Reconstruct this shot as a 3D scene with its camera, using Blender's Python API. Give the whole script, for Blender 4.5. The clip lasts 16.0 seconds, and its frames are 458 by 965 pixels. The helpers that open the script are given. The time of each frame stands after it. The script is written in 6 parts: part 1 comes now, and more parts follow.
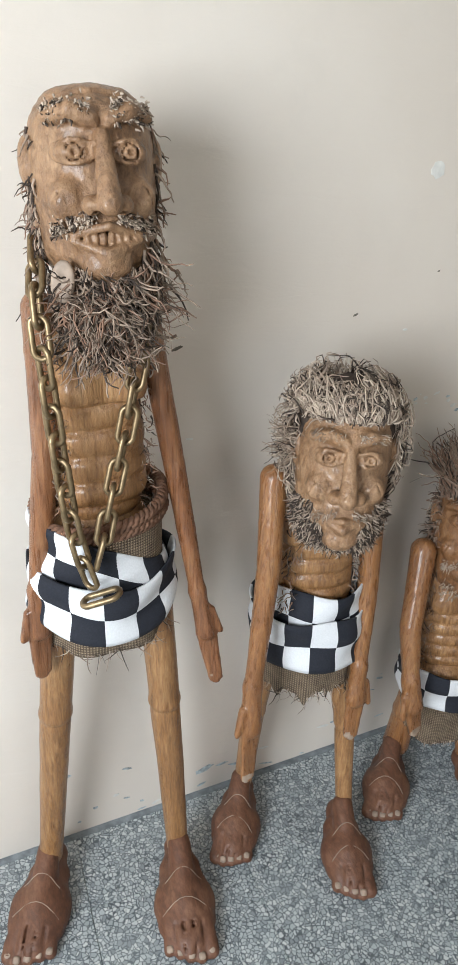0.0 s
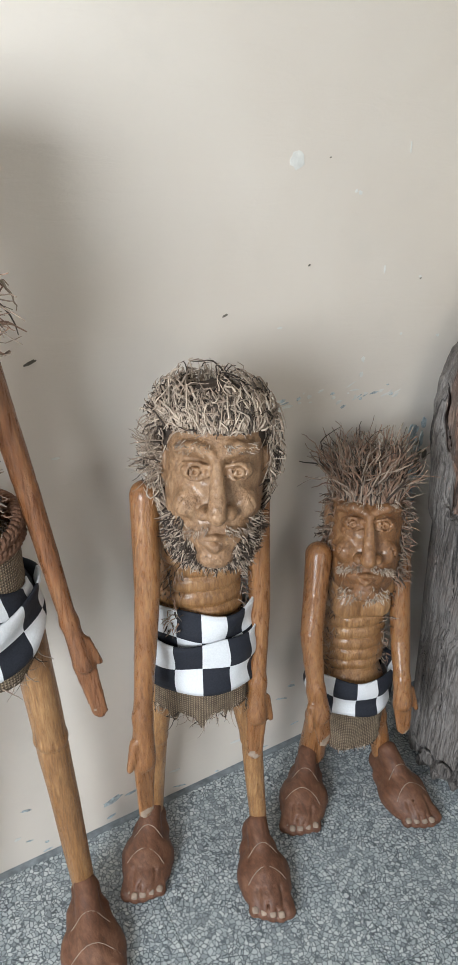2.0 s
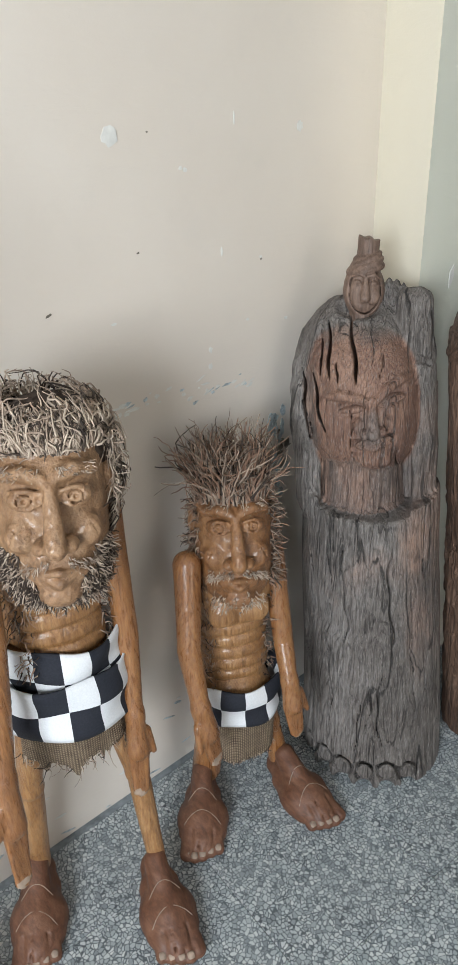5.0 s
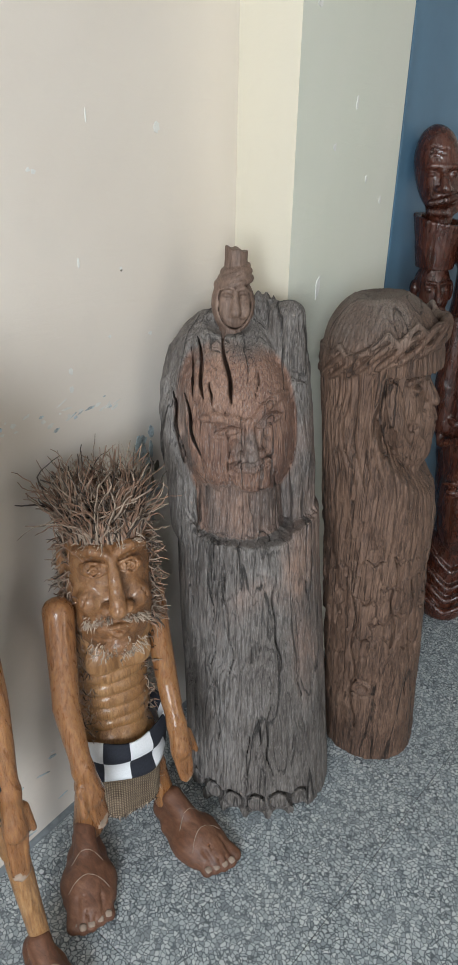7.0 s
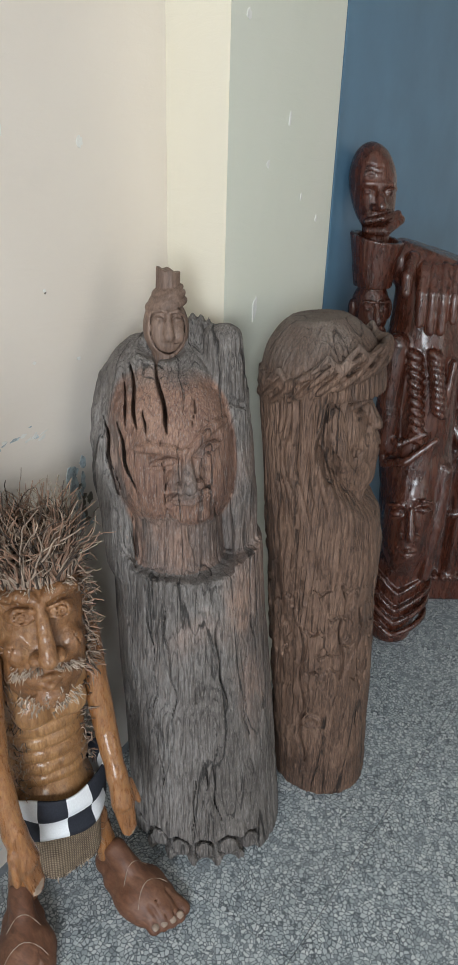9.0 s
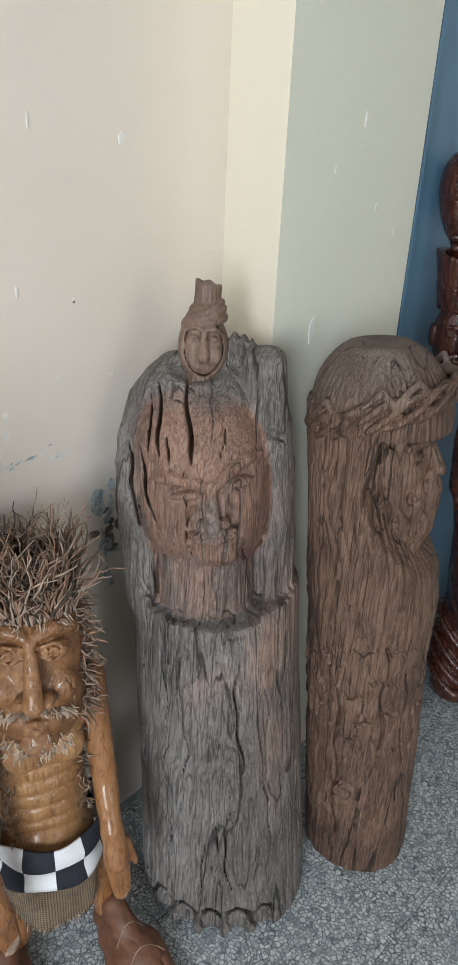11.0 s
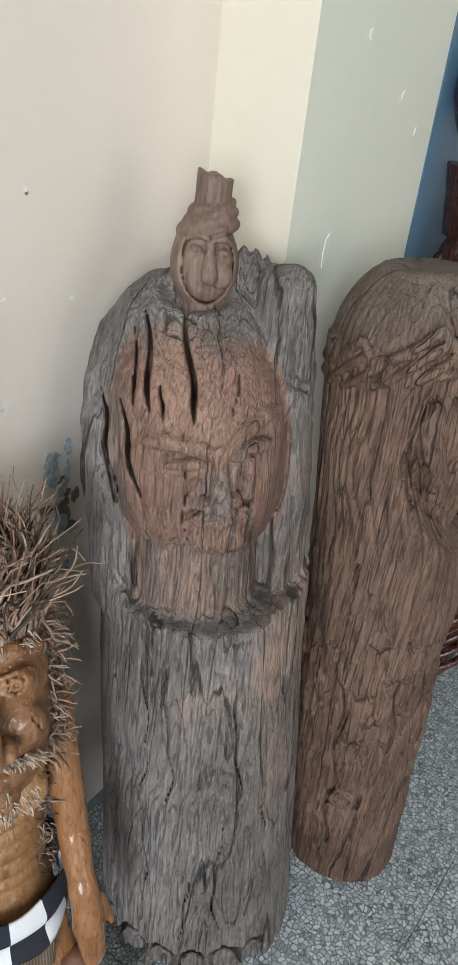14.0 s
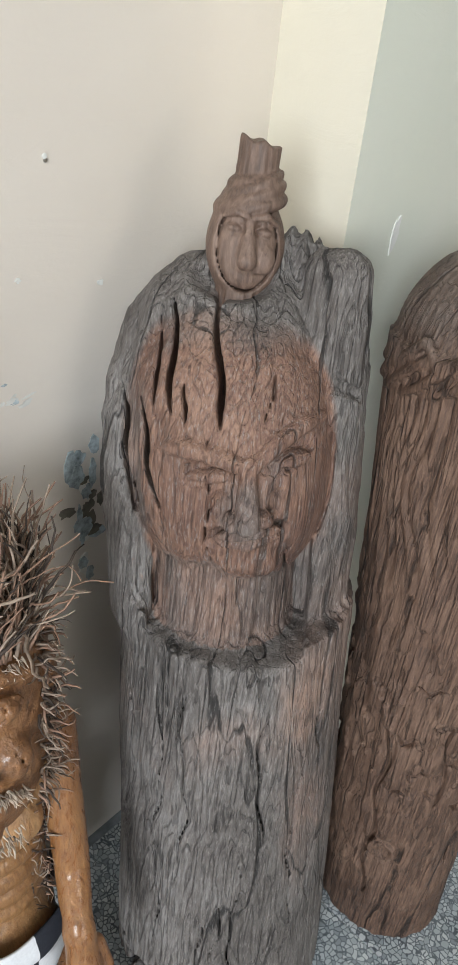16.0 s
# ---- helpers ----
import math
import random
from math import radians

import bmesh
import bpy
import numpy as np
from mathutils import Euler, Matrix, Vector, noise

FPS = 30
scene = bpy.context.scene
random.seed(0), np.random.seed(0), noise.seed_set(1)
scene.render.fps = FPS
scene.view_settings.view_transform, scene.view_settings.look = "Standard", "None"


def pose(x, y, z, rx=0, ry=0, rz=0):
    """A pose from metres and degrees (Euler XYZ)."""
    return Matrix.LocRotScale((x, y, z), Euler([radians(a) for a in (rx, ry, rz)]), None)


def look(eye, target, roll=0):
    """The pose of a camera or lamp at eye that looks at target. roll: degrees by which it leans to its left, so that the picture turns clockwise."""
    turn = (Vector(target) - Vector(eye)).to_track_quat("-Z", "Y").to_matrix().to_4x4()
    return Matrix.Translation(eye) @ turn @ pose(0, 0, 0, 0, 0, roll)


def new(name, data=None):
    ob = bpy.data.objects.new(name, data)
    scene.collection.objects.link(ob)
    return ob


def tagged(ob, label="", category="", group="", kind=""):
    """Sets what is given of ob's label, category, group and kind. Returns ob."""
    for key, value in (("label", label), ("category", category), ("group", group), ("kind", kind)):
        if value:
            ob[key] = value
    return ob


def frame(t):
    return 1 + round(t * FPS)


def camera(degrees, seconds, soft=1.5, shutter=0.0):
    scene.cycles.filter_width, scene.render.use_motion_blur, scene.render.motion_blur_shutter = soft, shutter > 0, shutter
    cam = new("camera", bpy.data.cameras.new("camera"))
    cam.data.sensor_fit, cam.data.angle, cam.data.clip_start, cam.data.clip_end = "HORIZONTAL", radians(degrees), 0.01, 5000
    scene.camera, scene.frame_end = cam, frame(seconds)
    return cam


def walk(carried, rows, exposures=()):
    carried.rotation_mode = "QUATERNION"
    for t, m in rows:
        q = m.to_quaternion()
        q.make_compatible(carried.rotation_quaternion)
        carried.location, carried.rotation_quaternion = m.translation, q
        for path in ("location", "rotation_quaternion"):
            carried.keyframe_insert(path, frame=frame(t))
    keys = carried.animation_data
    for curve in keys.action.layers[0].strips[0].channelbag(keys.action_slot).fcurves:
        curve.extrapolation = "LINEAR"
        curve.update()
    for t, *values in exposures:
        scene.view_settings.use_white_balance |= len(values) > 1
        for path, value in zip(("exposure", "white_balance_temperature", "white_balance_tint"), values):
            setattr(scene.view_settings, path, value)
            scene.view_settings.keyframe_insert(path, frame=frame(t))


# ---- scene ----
cam = camera(34.2, 16.0, 0.8)
PATH = [
    (0, (0.126, 0.115, 1.556), (0.888, 1.731, 0.657), 1.8),
    (0.5, (0.165, 0.134, 1.555), (0.975, 1.723, 0.651), 1.7),
    (1, (0.195, 0.144, 1.554), (1.017, 1.733, 0.659), 0.6),
    (1.5, (0.23, 0.144, 1.553), (1.092, 1.713, 0.661), 0.2),
    (2, (0.268, 0.139, 1.547), (1.178, 1.676, 0.647), 0.1),
    (2.5, (0.301, 0.142, 1.536), (1.236, 1.64, 0.597), -0.1),
    (3, (0.332, 0.144, 1.527), (1.307, 1.611, 0.579), -0.5),
    (3.2, (0.345, 0.15, 1.527), (1.321, 1.614, 0.576), -0.7),
    (5.3, (0.4, 0.219, 1.521), (1.6, 1.522, 0.594), -1.4),
    (5.5, (0.412, 0.219, 1.522), (1.643, 1.492, 0.592), -0.9),
    (6, (0.427, 0.261, 1.518), (1.755, 1.426, 0.58), 0.5),
    (6.5, (0.435, 0.308, 1.517), (1.822, 1.401, 0.578), 1.1),
    (7, (0.444, 0.343, 1.518), (1.875, 1.384, 0.585), 1.1),
    (7.5, (0.444, 0.372, 1.517), (1.947, 1.331, 0.611), 2.2),
    (8, (0.448, 0.397, 1.508), (1.988, 1.293, 0.598), 1.9),
    (8.2, (0.449, 0.4, 1.513), (2.012, 1.268, 0.617), 2.0),
    (10.3, (0.707, 0.341, 1.512), (2.121, 1.429, 0.608), 1.9),
    (10.5, (0.719, 0.346, 1.509), (2.122, 1.447, 0.604), 2.1),
    (11, (0.715, 0.376, 1.498), (2.093, 1.523, 0.611), 2.8),
    (11.5, (0.735, 0.433, 1.479), (2.119, 1.563, 0.58), 4.1),
    (12, (0.775, 0.507, 1.444), (2.16, 1.595, 0.495), 4.7),
    (12.5, (0.798, 0.556, 1.414), (2.209, 1.58, 0.433), 5.6),
    (13, (0.814, 0.592, 1.408), (2.239, 1.588, 0.419), 4.8),
    (13.5, (0.825, 0.631, 1.395), (2.304, 1.559, 0.42), 5.9),
    (14, (0.837, 0.662, 1.378), (2.334, 1.541, 0.385), 7.0),
    (14.5, (0.854, 0.679, 1.364), (2.348, 1.561, 0.369), 6.9),
    (15, (0.886, 0.699, 1.358), (2.296, 1.699, 0.353), 7.9),
    (15.5, (0.937, 0.687, 1.35), (2.304, 1.715, 0.314), 7.3),
    (16, (0.968, 0.68, 1.349), (2.322, 1.722, 0.31), 6.7),
]
walk(cam, [(t, look(eye, target, roll)) for t, eye, target, roll in PATH], [(0.0, -0.1), (2.5, 0.0), (8.0, 0.0), (12.5, 0.1), (15.5, 0.24), (16.0, 0.24)])

# ---- light ----
world = bpy.data.worlds.new("world")
scene.world = world
world.use_nodes = True
sky = world.node_tree.nodes.new("ShaderNodeTexSky")
sky.sky_type, sky.sun_disc = "NISHITA", False
sky.sun_elevation, sky.sun_rotation = radians(40), radians(200)
world.node_tree.links.new(sky.outputs[0], world.node_tree.nodes["Background"].inputs[0])
world.node_tree.nodes["Background"].inputs[1].default_value = 0.12


def area_light(name, place, target, w, h, watts, colour):
    data = bpy.data.lights.new(name, "AREA")
    data.shape, data.size, data.size_y, data.energy, data.color = "RECTANGLE", w, h, watts, colour
    ob = new(name, data)
    ob.matrix_world = look(place, target)
    return ob


area_light("window_daylight", (-1.55, -0.55, 1.62), (0.0, 0.3, 1.05), 1.3, 1.3, 115, (0.88, 0.955, 1.02))
# weak fill lamp added out of view behind the camera to lift shadows
area_light("added_fill", (0.9, -2.95, 1.35), (0.9, 0.0, 1.2), 1.5, 2.1, 13, (1.0, 0.95, 0.9))

# ---- materials ----
def nodes_of(name):
    m = bpy.data.materials.new(name)
    m.use_nodes = True
    nt = m.node_tree
    return m, nt, nt.nodes["Principled BSDF"]


def add_node(nt, kind, **values):
    n = nt.nodes.new("ShaderNode" + kind)
    for k, v in values.items():
        n.inputs[k].default_value = v
    return n


def ramp(nt, source, stops):
    r = nt.nodes.new("ShaderNodeValToRGB")
    while len(r.color_ramp.elements) < len(stops):
        r.color_ramp.elements.new(0.5)
    for e, (p, c) in zip(r.color_ramp.elements, stops):
        e.position = p
        e.color = (*c, 1) if len(c) == 3 else c
    nt.links.new(source, r.inputs[0])
    return r.outputs[0]


def mixed(nt, fac, a, b, blend="MIX"):
    n = nt.nodes.new("ShaderNodeMix")
    n.data_type, n.blend_type = "RGBA", blend
    for sock, v in ((n.inputs[0], fac), (n.inputs[6], a), (n.inputs[7], b)):
        if isinstance(v, (int, float)):
            sock.default_value = v
        elif isinstance(v, tuple):
            sock.default_value = (*v, 1)
        else:
            nt.links.new(v, sock)
    return n.outputs[2]


def coords(nt, scale=(1, 1, 1), kind="Object"):
    t = nt.nodes.new("ShaderNodeTexCoord")
    m = nt.nodes.new("ShaderNodeMapping")
    m.inputs["Scale"].default_value = scale
    nt.links.new(t.outputs[kind], m.inputs[0])
    return m.outputs[0]


def noise_tex(nt, vec, scale, detail=4, rough=0.6, distortion=0.0):
    n = add_node(nt, "TexNoise", Scale=scale, Detail=detail, Roughness=rough, Distortion=distortion)
    nt.links.new(vec, n.inputs["Vector"])
    return n.outputs["Fac"]


def bump(nt, bsdf, height, strength=0.5, distance=0.004):
    b = add_node(nt, "Bump", Strength=strength, Distance=distance)
    nt.links.new(height, b.inputs["Height"])
    nt.links.new(b.outputs[0], bsdf.inputs["Normal"])


def math_node(nt, op, a, b=0.5):
    n = nt.nodes.new("ShaderNodeMath")
    n.operation = op
    for sock, v in ((n.inputs[0], a), (n.inputs[1], b)):
        if isinstance(v, (int, float)):
            sock.default_value = v
        else:
            nt.links.new(v, sock)
    return n.outputs[0]


def wood(name, dark, mid, light, rough=0.4, grain=(14, 14, 1.6), relief=0.35, distance=0.004, coat=0.0, pits=0.0):
    """Varnished wood with stretched grain."""
    m, nt, b = nodes_of(name)
    v = coords(nt, grain)
    g = noise_tex(nt, v, 6, 8, 0.65, 0.6)
    big = noise_tex(nt, coords(nt), 7, 3, 0.5)
    fac = math_node(nt, "ADD", math_node(nt, "MULTIPLY", g, 0.65), math_node(nt, "MULTIPLY", big, 0.35))
    col = ramp(nt, fac, [(0.3, dark), (0.5, mid), (0.7, light)])
    fine = noise_tex(nt, v, 22, 4, 0.7)
    crack = ramp(nt, noise_tex(nt, v, 4.5, 5, 0.65, 0.5), [(0.33, (0, 0, 0)), (0.45, (1, 1, 1))])
    streak = ramp(nt, noise_tex(nt, v, 9, 6, 0.75), [(0.42, (0, 0, 0)), (0.58, (1, 1, 1))])
    col = mixed(nt, math_node(nt, "MULTIPLY", math_node(nt, "SUBTRACT", 1.0, streak), 0.3), col, tuple(c * 0.6 for c in dark))
    col = mixed(nt, math_node(nt, "MULTIPLY", math_node(nt, "SUBTRACT", 1.0, crack), 0.3), col, tuple(c * 0.35 for c in dark))
    fine = math_node(nt, "ADD", fine, streak)
    h = math_node(nt, "ADD", math_node(nt, "MULTIPLY", fine, 0.5), math_node(nt, "MULTIPLY", crack, 0.8))
    if pits:
        vo = add_node(nt, "TexVoronoi", Scale=260.0)
        nt.links.new(coords(nt), vo.inputs["Vector"])
        h = math_node(nt, "ADD", h, math_node(nt, "MULTIPLY", vo.outputs["Distance"], pits))
    nt.links.new(col, b.inputs["Base Color"])
    nt.links.new(ramp(nt, g, [(0.3, (rough - 0.1,) * 3), (0.7, (rough + 0.15,) * 3)]), b.inputs["Roughness"])
    b.inputs["Coat Weight"].default_value, b.inputs["Coat Roughness"].default_value = coat, 0.18
    bump(nt, b, h, relief, distance)
    return m


def weathered(name, grey, red, rough):
    """Old dry timber: low-contrast colour, long thin checks and fine fibre; the mesh's tone mark picks between two palettes."""
    m, nt, b = nodes_of(name)
    fibre = noise_tex(nt, coords(nt, (60, 60, 5)), 5, 7, 0.7, 0.4)
    cloud = noise_tex(nt, coords(nt, (1, 1, 0.6)), 9, 5, 0.6, 0.3)
    fac = math_node(nt, "ADD", math_node(nt, "MULTIPLY", fibre, 0.6), math_node(nt, "MULTIPLY", cloud, 0.4))
    a = nt.nodes.new("ShaderNodeAttribute")
    a.attribute_name = "tone"
    stops = (0.39, 0.5, 0.61)
    edge = math_node(nt, "ADD", a.outputs["Fac"], math_node(nt, "MULTIPLY", math_node(nt, "SUBTRACT", cloud, 0.5), 1.1))
    col = mixed(nt, ramp(nt, edge, [(0.2, (0, 0, 0)), (0.8, (1, 1, 1))]), ramp(nt, fac, list(zip(stops, grey))), ramp(nt, fac, list(zip(stops, red))))
    height = math_node(nt, "MULTIPLY", fibre, 0.55)
    patchy = ramp(nt, noise_tex(nt, coords(nt, (1, 1, 0.5)), 11, 3, 0.5), [(0.36, (0, 0, 0)), (0.56, (1, 1, 1))])
    # long checks along the grain, sparse and deep, then hairline ones
    for scale, rows, width, depth, mask in ((1.0, 5.0, 0.045, 0.9, None), (2.3, 7.0, 0.085, 0.7, patchy), (5.0, 9.0, 0.16, 0.42, None)):
        n = noise_tex(nt, coords(nt, (9, 9, 0.24)), scale, 1.3, 0.5, 0.0)
        saw = math_node(nt, "ABSOLUTE", math_node(nt, "SUBTRACT", math_node(nt, "FRACT", math_node(nt, "MULTIPLY", n, rows)), 0.5))
        broken = noise_tex(nt, coords(nt, (20, 20, 3)), 3 * scale, 3, 0.6)
        saw = math_node(nt, "ADD", saw, math_node(nt, "MULTIPLY", math_node(nt, "SUBTRACT", broken, 0.44), width * 4))
        line = ramp(nt, saw, [(width * 0.35, (1, 1, 1)), (width, (0, 0, 0))])
        if mask is not None:
            line = math_node(nt, "MULTIPLY", line, mask)
        line = math_node(nt, "MULTIPLY", line, math_node(nt, "SUBTRACT", 1.0, math_node(nt, "MULTIPLY", a.outputs["Fac"], 0.5 if scale > 1 else 0.3)))
        col = mixed(nt, math_node(nt, "MULTIPLY", line, depth), col, tuple(c * 0.2 for c in grey[0]))
        height = math_node(nt, "SUBTRACT", height, math_node(nt, "MULTIPLY", line, depth))
    # pale dusty fibres on the raised grain
    dust = ramp(nt, noise_tex(nt, coords(nt, (90, 90, 14)), 4, 5, 0.75), [(0.54, (0, 0, 0)), (0.70, (0.7, 0.7, 0.7))])
    col = mixed(nt, dust, col, tuple(min(1.0, c * 1.35) for c in grey[2]))
    nt.links.new(col, b.inputs["Base Color"])
    nt.links.new(ramp(nt, fibre, [(0.3, (rough - 0.12,) * 3), (0.7, (rough + 0.12,) * 3)]), b.inputs["Roughness"])
    bump(nt, b, height, 0.9, 0.004)
    return m


def plaster(name, base, stain, dirt):
    m, nt, b = nodes_of(name)
    v = coords(nt)
    big = noise_tex(nt, v, 1.3, 4, 0.55, 0.4)
    mid = noise_tex(nt, v, 9, 5, 0.6)
    col = ramp(nt, big, [(0.3, stain), (0.6, base)])
    col = mixed(nt, ramp(nt, mid, [(0.56, (0, 0, 0)), (0.8, (0.35, 0.35, 0.35))]), col, dirt)
    fine = noise_tex(nt, v, 160, 3, 0.6)
    trowel = noise_tex(nt, coords(nt, (3, 3, 14)), 2.5, 5, 0.6, 0.8)
    nt.links.new(col, b.inputs["Base Color"])
    b.inputs["Roughness"].default_value = 0.55
    bump(nt, b, math_node(nt, "ADD", math_node(nt, "MULTIPLY", fine, 0.12), math_node(nt, "MULTIPLY", trowel, 0.9)), 0.35, 0.004)
    return m


def plain(name, colour, rough=0.6, metal=0.0, spread=0.25, scale=40, relief=0.2):
    m, nt, b = nodes_of(name)
    n = noise_tex(nt, coords(nt), scale, 4, 0.6)
    nt.links.new(ramp(nt, n, [(0.3, tuple(c * (1 - spread) for c in colour)), (0.7, tuple(min(1, c * (1 + spread)) for c in colour))]), b.inputs["Base Color"])
    b.inputs["Roughness"].default_value, b.inputs["Metallic"].default_value = rough, metal
    bump(nt, b, n, relief, 0.002)
    return m


def terrazzo(name):
    m, nt, b = nodes_of(name)
    v = coords(nt)
    warp = add_node(nt, "TexNoise", Scale=60.0, Detail=2.0)
    nt.links.new(v, warp.inputs["Vector"])
    vv = mixed(nt, 0.012, v, warp.outputs["Color"], "ADD")
    edge = add_node(nt, "TexVoronoi", Scale=112.0)
    edge.feature = "DISTANCE_TO_EDGE"
    cell = add_node(nt, "TexVoronoi", Scale=112.0)
    for n in (edge, cell):
        nt.links.new(vv, n.inputs["Vector"])
    grey = nt.nodes.new("ShaderNodeSeparateColor")
    nt.links.new(cell.outputs["Color"], grey.inputs[0])
    chip = ramp(nt, grey.outputs[0], [(0.0, (0.22, 0.25, 0.265)), (0.25, (0.36, 0.4, 0.41)), (0.6, (0.46, 0.5, 0.51)), (1.0, (0.6, 0.63, 0.62))])
    joint = ramp(nt, math_node(nt, "ADD", edge.outputs["Distance"], math_node(nt, "MULTIPLY", grey.outputs[1], -0.03)), [(0.035, (0, 0, 0)), (0.1, (1, 1, 1))])
    cement = ramp(nt, noise_tex(nt, v, 9, 4), [(0.3, (0.045, 0.055, 0.065)), (0.7, (0.15, 0.175, 0.19))])
    col = mixed(nt, joint, cement, chip)
    dirt = noise_tex(nt, v, 3.1, 5, 0.6)
    col = mixed(nt, ramp(nt, dirt, [(0.45, (0, 0, 0)), (0.75, (0.25, 0.25, 0.25))]), col, (0.22, 0.23, 0.23))
    nt.links.new(col, b.inputs["Base Color"])
    nt.links.new(ramp(nt, dirt, [(0.3, (0.42,) * 3), (0.7, (0.62,) * 3)]), b.inputs["Roughness"])
    bump(nt, b, joint, 0.08, 0.001)
    return m


def burlap(name, dark, light):
    m, nt, b = nodes_of(name)
    v = coords(nt, kind="UV")
    waves = []
    for axis in ("X", "Y"):
        w = add_node(nt, "TexWave", Scale=1.0, Distortion=0.6)
        w.bands_direction = axis
        w.inputs["Detail Scale"].default_value = 0.6
        nt.links.new(v, w.inputs["Vector"])
        waves.append(w.outputs["Fac"])
    h = math_node(nt, "MAXIMUM", *waves)
    n = noise_tex(nt, coords(nt), 60, 4, 0.6)
    col = ramp(nt, math_node(nt, "ADD", math_node(nt, "MULTIPLY", math_node(nt, "MULTIPLY", *waves), 0.6), math_node(nt, "MULTIPLY", n, 0.5)), [(0.15, dark), (0.7, light)])
    nt.links.new(col, b.inputs["Base Color"])
    b.inputs["Roughness"].default_value = 0.9
    bump(nt, b, h, 0.9, 0.003)
    return m


PLASTER = plaster("cream_plaster", (0.74, 0.68, 0.61), (0.69, 0.62, 0.545), (0.63, 0.58, 0.52))
PLASTER_CREAM = plaster("yellow_cream_plaster", (0.80, 0.755, 0.63), (0.76, 0.71, 0.59), (0.7, 0.66, 0.55))
PLASTER_GREEN = plaster("grey_green_plaster", (0.72, 0.71, 0.63), (0.66, 0.68, 0.58), (0.62, 0.62, 0.55))
CEILING = plain("white_ceiling_paint", (0.75, 0.74, 0.71), 0.8, spread=0.04)
BLUE = plain("blue_enamel_paint", (0.10, 0.205, 0.31), 0.45, spread=0.1, scale=5)
DARK_GAP = plain("dark_sealant", (0.03, 0.035, 0.05), 0.7)
TERRAZZO = terrazzo("terrazzo")
JOINT = plain("cement_joint", (0.33, 0.35, 0.36), 0.85)
FLAKE = plain("flaked_white_paint", (0.72, 0.71, 0.67), 0.7, spread=0.12)
PEELED = plain("exposed_blue_grey_undercoat", (0.42, 0.48, 0.50), 0.8, spread=0.5, scale=90, relief=0.6)
SOOT = plain("dark_scuff", (0.17, 0.15, 0.12), 0.8, spread=0.4)
GOLD_WOOD = wood("varnished_honey_wood", (0.14, 0.058, 0.02), (0.36, 0.18, 0.07), (0.54, 0.32, 0.145), 0.36, (26, 26, 3), 0.45, 0.003, 0.35)
ARM_WOOD = wood("varnished_bamboo_root", (0.13, 0.046, 0.014), (0.30, 0.125, 0.04), (0.43, 0.215, 0.08), 0.3, (24, 24, 2), 0.45, 0.003, 0.5)
RED_ARM = wood("varnished_red_brown_root", (0.10, 0.033, 0.012), (0.25, 0.098, 0.036), (0.38, 0.185, 0.08), 0.3, (24, 24, 2), 0.45, 0.003, 0.5)
FACE_WOOD = wood("pitted_honey_root_wood", (0.13, 0.06, 0.026), (0.33, 0.185, 0.095), (0.50, 0.32, 0.185), 0.42, (14, 14, 9), 0.5, 0.0025, 0.3, pits=0.6)
DARK_FACE = wood("polished_orange_brown_root_wood", (0.10, 0.04, 0.014), (0.26, 0.118, 0.046), (0.41, 0.22, 0.10), 0.36, (14, 14, 9), 0.5, 0.0025, 0.35, pits=0.6)
FOOT_WOOD = wood("matt_brown_carved_wood", (0.085, 0.033, 0.018), (0.16, 0.068, 0.036), (0.25, 0.125, 0.07), 0.55, (12, 5, 12), 0.25, 0.002, 0.05)
LOG_WOOD = weathered("weathered_grey_log", ((0.074, 0.062, 0.055), (0.143, 0.125, 0.113), (0.25, 0.23, 0.215)), ((0.08, 0.04, 0.029), (0.18, 0.096, 0.066), (0.31, 0.182, 0.125)), 0.62)
BROWN_LOG = weathered("brown_barked_log", ((0.055, 0.030, 0.020), (0.125, 0.070, 0.046), (0.215, 0.13, 0.088)), ((0.07, 0.05, 0.04), (0.13, 0.098, 0.08), (0.21, 0.17, 0.145)), 0.6)
TOP_WOOD = wood("smooth_grey_brown_wood", (0.07, 0.042, 0.03), (0.185, 0.118, 0.087), (0.30, 0.205, 0.155), 0.5, (30, 30, 3), 0.35, 0.002)
MAHOGANY = wood("polished_mahogany", (0.016, 0.004, 0.002), (0.07, 0.018, 0.009), (0.13, 0.038, 0.018), 0.24, (12, 12, 2), 0.35, 0.003, 0.6)
ROOT = plain("dry_root_fibre", (0.30, 0.225, 0.17), 0.8, spread=0.45, scale=55)
ROOT_RED = plain("reddish_root_fibre", (0.26, 0.155, 0.105), 0.75, spread=0.45, scale=55)
ROOT_PALE = plain("pale_root_fibre", (0.46, 0.37, 0.29), 0.8, spread=0.35, scale=55)
# dark loose fibres, and solid cores whose colour paints the shade between strands
ROOT_DARK_AND_GAP = plain("dark_root_fibre_and_gap_shade", (0.05, 0.034, 0.025), 0.85, spread=0.4, scale=55)
NAIL = plain("pale_worn_wood", (0.30, 0.225, 0.17), 0.6, spread=0.35)
WHITE_CLOTH = plain("white_cotton", (0.72, 0.73, 0.75), 0.85, spread=0.06, scale=300)
BLACK_CLOTH = plain("black_cotton", (0.012, 0.014, 0.022), 0.85, spread=0.3, scale=300)
BURLAP = burlap("burlap_weave", (0.07, 0.045, 0.028), (0.34, 0.255, 0.17))
